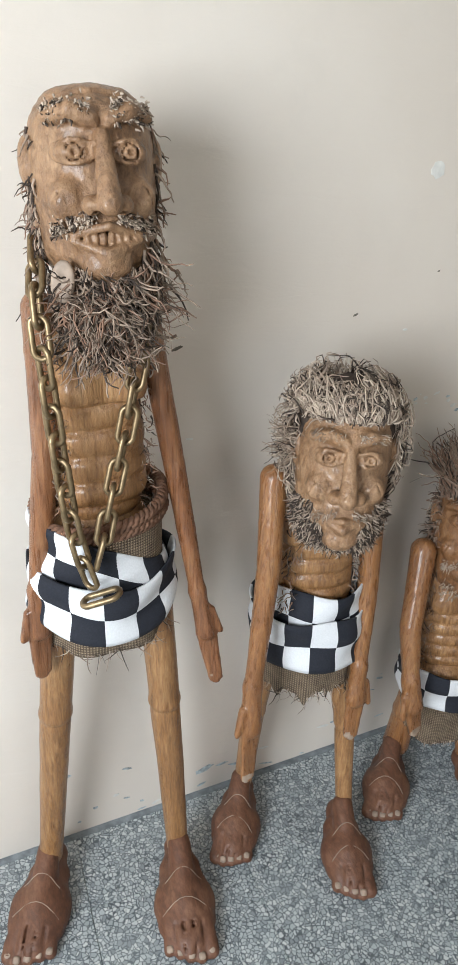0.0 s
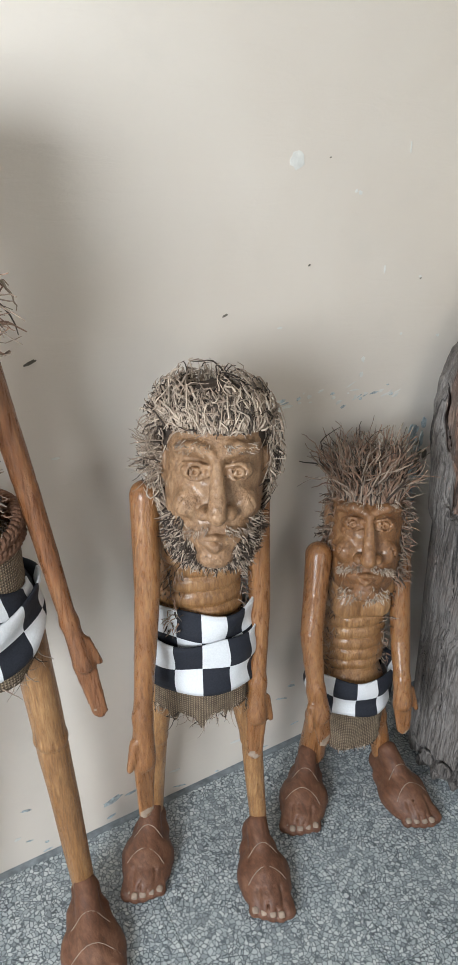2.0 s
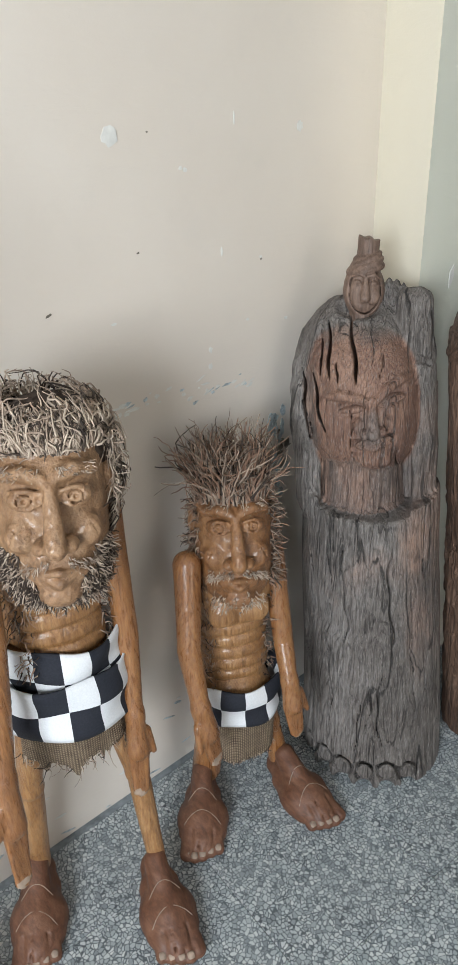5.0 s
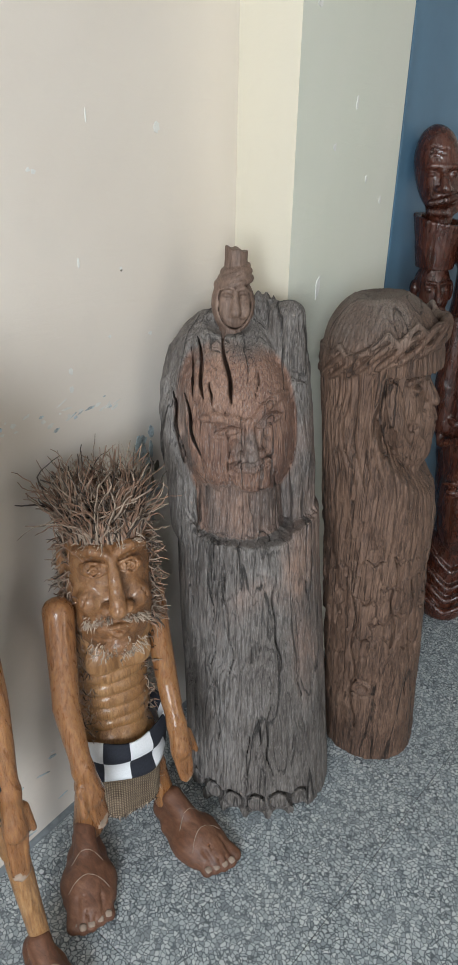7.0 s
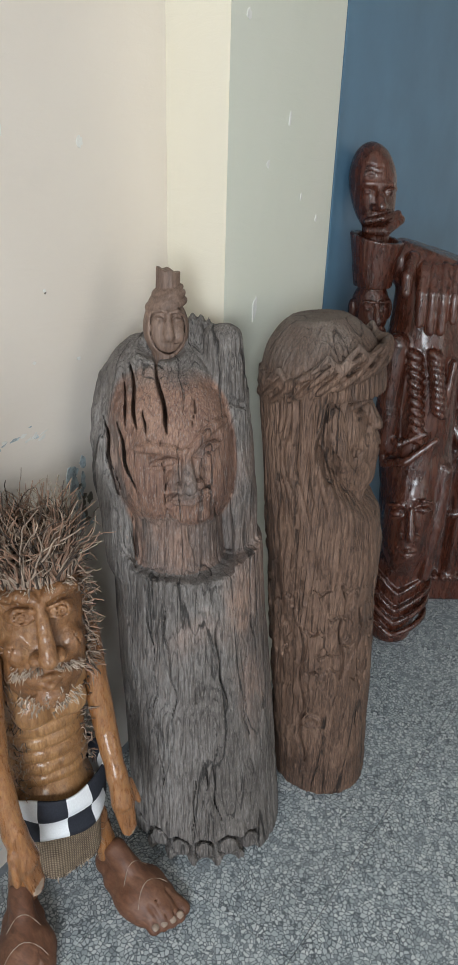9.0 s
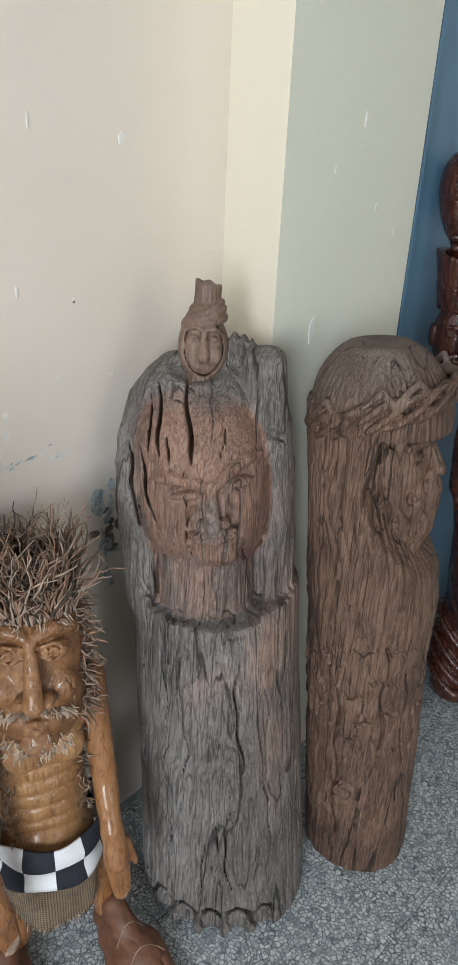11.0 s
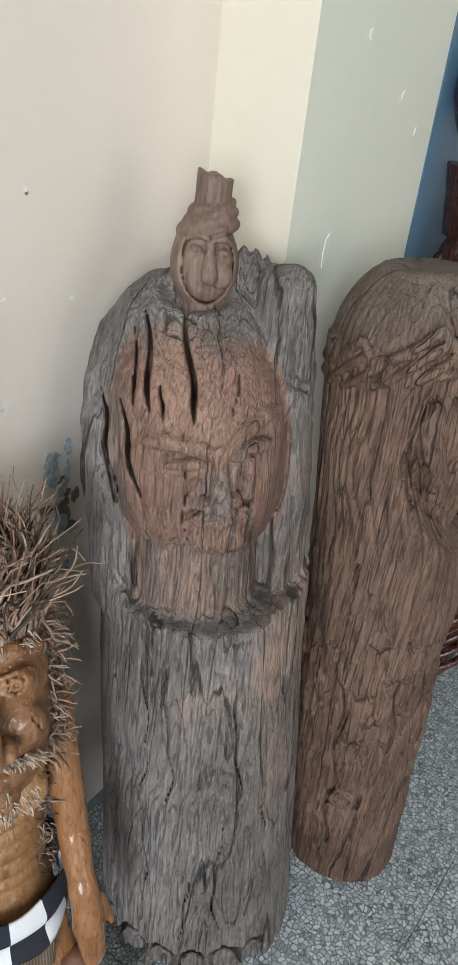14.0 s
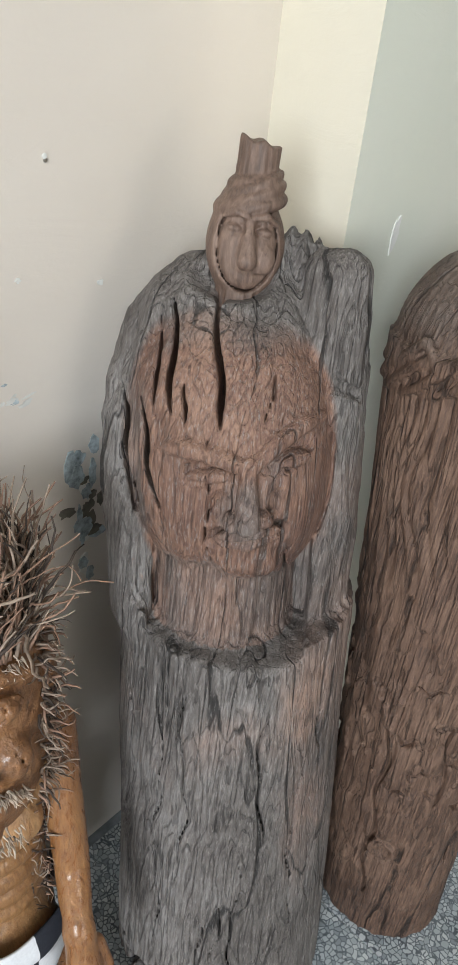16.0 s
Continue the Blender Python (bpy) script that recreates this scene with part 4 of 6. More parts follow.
    for z0, n in ((1.06, 150), (-0.5, 90)):
        az = rng.uniform(0.14, 0.8, n) * rng.choice((-1, 1), n)
        zz = z0 + rng.normal(0, 0.05, n) - (0.22 * np.abs(az) if z0 < 0 else 0)
        base = moved(hm, np.stack([np.sin(az), -np.cos(az) * (1.04 if z0 < 0 else 0.96), zz], -1) * unit)
        strands(s, rng, base, np.stack([np.sin(az), -np.ones(n) * 0.6, rng.normal(-0.2, 0.2, n)], -1) @ R.T, rng.uniform(0.006, 0.013, n), 0.0013, [ROOT_PALE, ROOT], segs=3)
    n = 420
    side = rng.choice((-1, 1), n)
    b = np.stack([0.82 + side * rng.uniform(0.055, 0.085, n), rng.uniform(1.125, 1.2, n), rng.uniform(0.68, 0.95, n)], -1)
    strands(s, rng, b, np.stack([side * 0.5, np.full(n, -0.5), rng.normal(-0.5, 0.7, n)], -1), rng.uniform(0.01, 0.03, n), 0.0013, [ROOT_DARK_AND_GAP, ROOT_RED, ROOT], curl=0.8, segs=4)
    return s.thing("carved_figure", "waist-high carved wooden bearded man statue with wild root hair", "statue", "carved figures")


middle_figure()
sash("checked_sash", (0.825, 1.195), 0.106, 0.088, -25, 0.715, 0.60, 14, 2, -0.012, 0.0, 0.02, "black and white checked cotton sash folded at the top", seed=8)
sash("checked_sash", (0.825, 1.195), 0.119, 0.101, -25, 0.66, 0.545, 14, 2, -0.004, 0.006, 0.02, "black and white checked cotton sash on the bearded statue", seed=9)
skirt("burlap_skirt", (0.825, 1.195), 0.098, 0.085, -25, 0.62, 0.47, "short brown burlap skirt with a jagged frayed hem", 0.025, 0.035, 1.9, seed=6)


# -- small figure --
def small_figure():
    s, rng = Shape(), np.random.RandomState(31)
    hm, unit = pose(1.236, 1.192, 0.705, -12, 0, -36), 0.08
    add_head(s, hm, unit, DARK_FACE, top=1.75, brow=1.1, eye=0.7, nose=-0.15, mouth=-0.72, chin=-1.5)
    add_torso(s, (1.245, 1.215, 0.60), (1.24, 1.21, 0.38), 0.078, 0.066, 0.07, GOLD_WOOD, yaw=-25, ribs=0.03)
    hipV, hipF = sculpt(lambda P: ell(P, (1.24, 1.205, 0.29), (0.088, 0.078, 0.1)), (1.13, 1.1, 0.16), (1.35, 1.3, 0.41), 0.006)
    s.add(hipV, hipF, GOLD_WOOD)
    add_arm(s, (1.13, 1.215, 0.685), (1.085, 1.165, 0.52), (1.075, 1.125, 0.40), (1.085, 1.09, 0.265), 0.026, ARM_WOOD, 1)
    add_arm(s, (1.325, 1.17, 0.64), (1.31, 1.12, 0.45), (1.285, 1.075, 0.375), (1.275, 1.04, 0.245), 0.024, ARM_WOOD, -1)
    add_leg(s, [(1.185, 1.225, 0.28), (1.175, 1.23, 0.19), (1.165, 1.235, 0.07)], [0.03, 0.032, 0.034], ARM_WOOD)
    add_leg(s, [(1.295, 1.17, 0.27), (1.31, 1.165, 0.18), (1.325, 1.15, 0.06)], [0.026, 0.024, 0.024], ARM_WOOD)
    add_foot(s, (1.178, 1.265), (1.022, 1.082), 0.102, FOOT_WOOD, 1)
    add_foot(s, (1.33, 1.18), (1.295, 0.945), 0.102, FOOT_WOOD, -1)
    R = np.array(hm.to_3x3())
    mats = [ROOT, ROOT_RED, ROOT_RED, ROOT_DARK_AND_GAP, ROOT]
    n = 560
    b, nrm, az, z = scatter_on_head(rng, n, hm, unit, (-3.14, 1.3), (3.14, 1.75), rz=1.95)
    strands(s, rng, b, nrm * 0.16 + np.array((0, 0.06, 1.1)) + rng.normal(0, 0.11, (n, 3)), rng.uniform(0.06, 0.125, n), 0.0024, mats, (0, 0, 0.3), 0.5, 9)
    n = 200
    b, nrm, az, z = scatter_on_head(rng, n, hm, unit, (-1.1, 1.2), (1.1, 1.4), rz=1.95)
    strands(s, rng, b, nrm * 0.25 + np.array((0, 0.1, 1.1)) + rng.normal(0, 0.1, (n, 3)), rng.uniform(0.04, 0.075, n), 0.0023, mats, (0, 0, 0.2), 0.35)
    for sgn in (-1, 1):
        n = 230
        lo, hi = sorted((sgn * 1.05, sgn * 2.0))
        b, nrm, az, z = scatter_on_head(rng, n, hm, unit, (lo, -1.1), (hi, 1.3), rx=1.02, rz=1.95)
        strands(s, rng, b, nrm * 0.5 + np.array((0, -0.2, 0.1)) + rng.normal(0, 0.35, (n, 3)), rng.uniform(0.014, 0.04, n), 0.0018, mats, (0, 0, -0.9), 0.7)
    n = 14
    b, nrm, az, z = scatter_on_head(rng, n, hm, unit, (-3.14, 1.4), (3.14, 1.75), rz=1.95)
    strands(s, rng, b, nrm + np.array((-0.2, 0, 0.8)) + rng.normal(0, 0.4, (n, 3)), rng.uniform(0.13, 0.19, n), 0.0018, mats, (0, 0, 0.2), 0.7, 10)
    for z0, n, ln in ((1.18, 90, 0.013), (-0.45, 190, 0.013), (-1.28, 150, 0.012)):
        az = rng.uniform(0.12, 0.85 if z0 > -1 else 0.7, n) * rng.choice((-1, 1), n)
        zz = z0 + rng.normal(0, 0.06, n) - (0.25 * np.abs(az) if -1 < z0 < 0 else 0)
        if z0 < -1:
            az, zz = rng.uniform(-0.7, 0.7, n), z0 + rng.normal(0, 0.1, n)
        base = moved(hm, np.stack([np.sin(az) * 0.97, -np.cos(az) * (1.02 if z0 < 0 else 0.94), zz], -1) * unit)
        strands(s, rng, base, np.stack([np.sin(az), -np.ones(n) * 0.8, rng.normal(-0.3, 0.3, n)], -1) @ R.T, rng.uniform(0.5, 1.1, n) * ln, 0.0014, [ROOT_PALE, ROOT_PALE, ROOT], segs=3)
    n = 420
    side = rng.choice((-1, 1), n)
    b = np.stack([side * rng.uniform(0.05, 0.078, n), rng.uniform(-0.06, 0.0, n), rng.uniform(0.36, 0.66, n)], -1)
    b = moved(pose(1.243, 1.213, 0, 0, 0, -25), b)
    strands(s, rng, b, np.stack([side * 0.5, np.full(n, -0.6), rng.normal(-0.3, 0.7, n)], -1), rng.uniform(0.008, 0.024, n), 0.0013, [ROOT_DARK_AND_GAP, ROOT_RED, ROOT], curl=0.8, segs=4)
    return s.thing("carved_figure", "small squatting carved wooden man statue with upright root hair", "statue", "carved figures")


small_figure()
sash("checked_sash", (1.24, 1.205), 0.104, 0.094, -28, 0.362, 0.268, 12, 2, 0.0, 0.0, 0.0, "narrow black and white checked sash on the small statue", seed=12)
skirt("burlap_skirt", (1.24, 1.205), 0.092, 0.082, -28, 0.30, 0.145, "rounded brown burlap apron of the small statue", 0.012, 0.0, 1.5, seed=8, round_low=0.05)


# ---- carved logs ----
def leaning(x, y, yaw, sx, sy):
    """A place on the floor for something that leans: sx, sy are metres across and back for each metre of height."""
    lean = Matrix.Identity(4)
    lean[0][2], lean[1][2] = sx, sy
    return pose(x, y, 0, 0, 0, yaw) @ lean


def slit(P, pts, w, depth_to):
    """A narrow split that runs in x and z through pts and is open to the front."""
    flat = P * V3(1, 0, 1)
    d = limb(flat, [(x, 0, z) for x, z in pts], [w * 0.5] + [w] * (len(pts) - 2) + [w * 0.4], 0.002)
    return np.maximum(d, P[:, 1] - depth_to)


def buddha_log():
    s = Shape()
    m = leaning(1.59, 1.07, -55, -0.067, 0.08)
    cx, cy, cz = -0.013, -0.022, 0.931

    def face_of(P):
        k = (np.abs((P[:, 0] - cx) / 0.121) ** 2.3 + np.abs((P[:, 1] - cy) / 0.118) ** 2.3 + np.abs((P[:, 2] - cz) / 0.176) ** 2.3) ** (1 / 2.3)
        return (k - 1) * 0.112

    def fy(px, pz, out=0.0):
        r = 1 - abs((px - cx) / 0.121) ** 2.3 - abs((pz - cz) / 0.176) ** 2.3
        return (px, cy - 0.118 * max(0.02, r) ** (1 / 2.3) - out, pz)

    def field(P):
        x, y, z = P.T
        rad, ang = np.sqrt(x * x + y * y), np.arctan2(x, -y)
        r = 0.172 - 0.026 * np.clip(z, 0, 1) + 0.006 * vnoise(P, (5, 5, 2.2)) - 0.007 * np.exp(-((z - 0.44) / 0.03) ** 2) * np.clip(1 - np.abs(ang + 0.5), 0, 1)
        trunk = np.maximum(rad - r, np.maximum(-z, z - 0.712 - 0.012 * np.abs(x) / 0.1))
        # worn hollow on the flank
        trunk = carve(trunk, ell(P, (-0.152, -0.075, 0.36), (0.024, 0.03, 0.07)), 0.02)
        # hood behind the head, wider on one side, with a notch above the shoulder
        wide = np.where(x < 0, 0.163, 0.139) - 0.016 * np.exp(-((z - 0.80) / 0.035) ** 2) * np.clip(-x / 0.1, 0, 1)
        hood = (np.sqrt((x / wide) ** 2 + ((y - 0.005) / 0.105) ** 2) - 1) * 0.11
        over = ell(P, (-0.012, 0.01, 0.955), (0.15, 0.12, 0.19))
        hood = np.maximum(hood, np.maximum(0.66 - z, z - 0.95))
        hood = smin(hood, over, 0.015)
        d = smin(trunk, hood, 0.008)
        # flanks beside the neck come forward
        d = smin(d, limb(P, [(-0.118, -0.05, 0.70), (-0.128, -0.04, 0.84), (-0.128, -0.02, 0.98)], [0.04, 0.036, 0.034]), 0.02)
        d = smin(d, limb(P, [(0.112, -0.02, 0.70), (0.108, -0.03, 0.86), (0.100, -0.02, 1.03)], [0.034, 0.034, 0.03]), 0.018)
        # recess for the neck
        cut = np.maximum(np.maximum(y + 0.03, np.abs(x + 0.004) - 0.098), np.maximum(0.706 + 0.1 * np.maximum(0, x - 0.06) - z, z - 0.86))
        d = carve(d, cut, 0.01)
        neck = np.maximum(np.sqrt((x + 0.016) ** 2 + (y + 0.028) ** 2) - 0.088 - 0.012 * np.clip((0.72 - z) / 0.03, 0, 1), np.maximum(0.66 - z, z - 0.9))
        d = smin(d, neck, 0.006)
        # lobe of drapery, fluted hollow between it and the topknot
        d = smin(d, limb(P, [(0.108, -0.03, 0.98), (0.099, -0.035, 1.08), (0.094, -0.03, 1.135)], [0.03, 0.033, 0.034]), 0.014)
        d = smin(d, ell(P, (0.045, 0.01, 1.115), (0.042, 0.03, 0.052)) + 0.004 * np.sin(x * 330 + 4 * vnoise(P, 20)), 0.012)
        d = smin(d, ell(P, (-0.06, -0.02, 1.078), (0.05, 0.05, 0.04)), 0.02)
        d = carve(d, limb(P, [(0.055, -0.075, 1.085), (0.082, -0.078, 1.045), (0.125, -0.05, 1.02)], [0.006, 0.008, 0.008]), 0.008)
        rough = np.abs(vnoise(np.stack([ang * 0.16, rad * 0.35, z * 0.10], -1), 75, 3))
        high = np.clip((z - 0.74) * 8, 0, 1)
        d = d + 0.0045 * rough - 0.002 + high * (0.005 * vnoise(P, (30, 30, 12), 3))
        # deep checks down the lower trunk
        for a0, z0, z1, w in ((-0.95, 0.05, 0.62, 0.0022), (-0.55, 0.12, 0.69, 0.0016), (-0.3, 0.3, 0.7, 0.0014), (0.2, 0.08, 0.4, 0.0016), (0.36, 0.34, 0.69, 0.002), (0.7, 0.1, 0.6, 0.0016), (0.05, 0.15, 0.33, 0.0014), (-0.12, 0.05, 0.28, 0.0014), (0.95, 0.2, 0.66, 0.002)):
            arc = (ang - a0) * 0.16 - 0.006 * np.sin(z * 23 + a0 * 30) - 0.003 * np.sin(z * 61 + a0)
            line = np.maximum(np.abs(arc) - w * np.clip(np.minimum(z - z0, z1 - z) * 12, 0, 1), np.maximum(z0 - z, z - z1))
            d = carve(d, np.maximum(line, 0.145 - rad), 0.003)
        # carved face
        face = face_of(P)
        left = np.clip((-0.055 - x) * 30, 0, 1) * np.clip((z - 0.84) * 12, 0, 1)
        face = face + left * (0.008 * np.abs(vnoise(np.stack([x, y, z * 0.14], -1), 55, 3)) - 0.002)
        nx = 0.018
        face = carve(face, limb(P, [fy(-0.052, 0.944, 0.010), fy(-0.018, 0.952, 0.010), fy(0.004, 0.955, 0.006)], [0.015, 0.021, 0.013]), 0.004)
        face = carve(face, limb(P, [fy(0.034, 0.962, 0.006), fy(0.056, 0.976, 0.010), fy(0.078, 0.984, 0.008)], [0.013, 0.021, 0.014]), 0.004)
        face = smin(face, ell(P, fy(-0.024, 0.942, -0.008), (0.027, 0.012, 0.010), (0, -10, 0)), 0.004)
        face = smin(face, ell(P, fy(0.057, 0.964, -0.008), (0.024, 0.012, 0.010), (0, -22, 0)), 0.004)
        face = smin(face, limb(P, [fy(-0.074, 0.966), fy(-0.05, 0.972, 0.001), fy(-0.014, 0.969, 0.002), fy(0.008, 0.962, 0.003)], [0.006, 0.0095, 0.010, 0.008]), 0.003)
        face = smin(face, limb(P, [fy(0.022, 0.964, 0.003), fy(0.044, 0.989, 0.002), fy(0.068, 1.003, 0.001), fy(0.088, 1.004)], [0.008, 0.010, 0.0095, 0.006]), 0.003)
        for pts in (((-0.05, 0.932), (-0.022, 0.934), (0.004, 0.945)), ((0.034, 0.952), (0.058, 0.957), (0.08, 0.975)), ((-0.04, 0.951), (-0.016, 0.957), (0.004, 0.955)), ((0.036, 0.966), (0.056, 0.980), (0.076, 0.988))):
            face = carve(face, limb(P, [fy(*q, 0.001) for q in pts], [0.0038, 0.0052, 0.0038]), 0.0015)
        face = carve(face, ell(P, fy(nx - 0.03, 0.905, 0.012), (0.017, 0.024, 0.034)), 0.005)
        face = carve(face, ell(P, fy(nx + 0.032, 0.912, 0.012), (0.014, 0.022, 0.030)), 0.005)
        face = smin(face, cap(P, fy(nx - 0.003, 0.966, 0.001), fy(nx, 0.904, 0.017), 0.0095, 0.0135), 0.003)
        for o in (-0.017, 0.017):
            face = smin(face, ell(P, fy(nx + o, 0.900 + o * 0.2, 0.004), (0.011, 0.013, 0.0105)), 0.002)
        face = carve(face, limb(P, [fy(-0.016, 0.868, 0.003), fy(0.018, 0.874, 0.003), fy(0.054, 0.884, 0.003)], [0.014, 0.015, 0.013]), 0.005)
        face = smin(face, limb(P, [fy(-0.014, 0.870), fy(0.006, 0.880, 0.002), fy(0.018, 0.877, 0.002), fy(0.03, 0.884, 0.002), fy(0.05, 0.884)], [0.005, 0.008, 0.007, 0.008, 0.005]), 0.002)
        face = smin(face, limb(P, [fy(-0.012, 0.864), fy(0.018, 0.864, 0.001), fy(0.05, 0.877)], [0.004, 0.007, 0.004]), 0.002)
        face = carve(face, limb(P, [fy(-0.018, 0.869, 0.003), fy(0.018, 0.8705, 0.008), fy(0.054, 0.8815, 0.003)], [0.003, 0.0045, 0.003]), 0.0015)
        face = smin(face, ell(P, fy(0.018, 0.832, -0.012), (0.034, 0.018, 0.02)), 0.012)
        # groove that frees the face from hood and neck
        ridge = np.abs(face - 0.0025) - 0.0024
        d = carve(d, np.maximum(ridge, np.maximum(y + 0.06, np.maximum(0.85 - z, z - 0.98))), 0.004)
        d = smin(d, face + 0.0012 * vnoise(P, (60, 60, 8)), 0.002)
        # splits
        for pts, w, dep in ((((-0.03, 1.12), (-0.024, 1.06), (-0.018, 1.02), (-0.013, 0.995)), 0.0036, -0.03), (((-0.076, 1.10), (-0.073, 1.05), (-0.071, 1.02), (-0.07, 1.0)), 0.0034, -0.03),
                            (((-0.108, 1.0), (-0.097, 0.95), (-0.093, 0.91), (-0.085, 0.885)), 0.0034, -0.03), (((-0.03, 1.0), (-0.027, 0.9), (-0.025, 0.8)), 0.0011, -0.115),
                            (((-0.058, 1.04), (-0.052, 1.01), (-0.056, 0.98)), 0.002, -0.08), (((-0.088, 1.08), (-0.092, 1.03), (-0.086, 0.99)), 0.0022, -0.05), (((0.066, 0.85), (0.06, 0.81), (0.07, 0.76)), 0.002, -0.05),
                            (((-0.132, 1.0), (-0.13, 0.93), (-0.118, 0.86)), 0.0028, -0.01), (((0.03, 1.06), (0.036, 1.03), (0.03, 1.0)), 0.0014, -0.1)):
            wob = P + np.stack([0.003 * np.sin(z * 70 + w * 9000), 0 * z, 0 * z], -1).astype(np.float32)
            d = carve(d, slit(wob, pts, w, dep), 0.003)
        # ragged socket round the topknot
        d = carve(d, ell(P, (-0.02, -0.045, 1.125), (0.045, 0.03, 0.022)), 0.01)
        # hollow scallops at the foot
        for a0 in (-1.0, -0.66, -0.34, -0.02, 0.3, 0.62):
            c = (0.172 * math.sin(a0), -0.172 * math.cos(a0), 0.045 + 0.008 * math.sin(a0 * 9))
            d = carve(d, np.abs(np.linalg.norm(P - V3(*c), axis=1) - 0.025) - 0.0045, 0.005)
            d = carve(d, ell(P, (c[0], c[1], 0.0), (0.02, 0.02, 0.022)), 0.006)
        return np.maximum(d, y - 0.085)

    V, F = sculpt(field, (-0.2, -0.2, -0.008), (0.2, 0.11, 1.2), 0.0031)
    x, y, z = V.T
    face = face_of(V.astype(np.float32))
    tone = np.clip(0.5 - (face - np.where(y < -0.085, 0.03, 0.006)) * 120, 0, 1) * np.clip((1.115 - z) * 16, 0, 1)
    tone *= 1 - 0.5 * np.clip(1.4 - np.hypot((x - 0.014) / 0.04, (z - 0.908) / 0.056) + 0.5 * vnoise(V.astype(np.float32), (40, 40, 14)), 0, 1)
    neck = (np.hypot(x + 0.016, y + 0.028) < 0.096) & (z > 0.70) & (z < 0.86)
    tone = np.where(neck & (y < -0.03), 0.55, tone)
    tone *= 1 - 0.55 * np.clip(0.6 + 1.6 * vnoise(V.astype(np.float32), (26, 26, 5), 3), 0, 1) * np.clip((-0.05 - x) * 25 + np.clip((z - 1.02) * 12, 0, 1), 0, 1)
    tone = np.maximum(tone, 0.42 * np.clip((x - 0.03) * 14, 0, 1) * np.clip((1.0 - z) * 10, 0, 1) * np.clip((z - 0.1) * 3, 0, 1))
    tone = np.maximum(tone, 0.28 * np.clip(1 - np.abs(z - 0.58) / 0.14, 0, 1))
    s.add(moved(m, V), F, LOG_WOOD, tone)

    # small turbaned head on the crown, looking a little aside
    def topper(P):
        x, y, z = P.T
        rr = np.sqrt(x * x + y * y)
        d = cap(P, (0, 0, -0.03), (0, 0, 0.03), 0.027, 0.026) + 0.0012 * np.sin(np.arctan2(x, y) * 18)
        d = smin(d, ell(P, (0, 0, 0.086), (0.042, 0.039, 0.058)), 0.008)
        base, P = P, P - V3(0, 0, 0.016)
        z = P[:, 2]
        Q = P * V3(1, 1, 1)
        Q[:, 0] = np.abs(Q[:, 0])
        # almond hollow round the face
        ring = np.abs(np.sqrt((x / 0.031) ** 2 + ((z - 0.072) / 0.044) ** 2) - 1) * 0.031
        d = carve(d, np.maximum(ring - 0.001, y + 0.012), 0.003)
        d = smin(d, cap(P, (0, -0.034, 0.098), (0.0, -0.043, 0.062), 0.005, 0.0105), 0.003)
        d = carve(d, ell(Q, (0.015, -0.037, 0.091), (0.011, 0.009, 0.0065)), 0.002)
        d = smin(d, ell(Q, (0.0155, -0.0315, 0.090), (0.008, 0.005, 0.004)), 0.001)
        d = smin(d, limb(Q, [(0.004, -0.037, 0.103), (0.016, -0.035, 0.106), (0.027, -0.027, 0.099)], [0.003, 0.0036, 0.0028]), 0.002)
        d = smin(d, ell(P, (0.017, -0.031, 0.062), (0.013, 0.011, 0.017), (0, 20, 0)), 0.003)
        d = carve(d, limb(P, [(-0.018, -0.036, 0.05), (0.004, -0.039, 0.043), (0.02, -0.034, 0.047)], [0.003, 0.0042, 0.003]), 0.002)
        d = carve(d, limb(P, [(-0.006, -0.042, 0.062), (-0.016, -0.036, 0.052)], [0.0028, 0.002]), 0.002)
        P, z = base, base[:, 2]
        # wound cloth
        for zz, r, tilt in ((0.128, 0.037, 0.25), (0.136, 0.034, 0.42), (0.145, 0.030, 0.5), (0.150, 0.025, 0.3)):
            d = smin(d, np.sqrt((rr - r + 0.006) ** 2 + (z - zz - tilt * x) ** 2) - 0.0074, 0.002)
        # fluted peg
        d = smin(d, np.maximum(np.sqrt((x - 0.003) ** 2 + y * y) - 0.0225 + 0.0016 * np.abs(np.sin(np.arctan2(x, y) * 9)), np.maximum(0.13 - z, z - 0.2)), 0.003)
        for zz, r in ((0.018, 0.03), (0.007, 0.027)):
            d = smin(d, np.sqrt((rr - r + 0.002) ** 2 + (z - zz - 0.15 * x) ** 2) - 0.006, 0.003)
        return np.maximum(d, z - 0.188 + 0.12 * x - 0.002 * np.sin(x * 300)) + 0.0006 * vnoise(P, (90, 90, 25))

    V, F = sculpt(topper, (-0.055, -0.06, -0.05), (0.055, 0.055, 0.215), 0.0021)
    s.add(moved(m @ pose(-0.016, -0.022, 1.068, -3, 5, 8), V), F, TOP_WOOD)
    return s.thing("carved_log", "weathered grey wooden log statue with a serene carved face", "statue", "carved logs")


buddha_log()


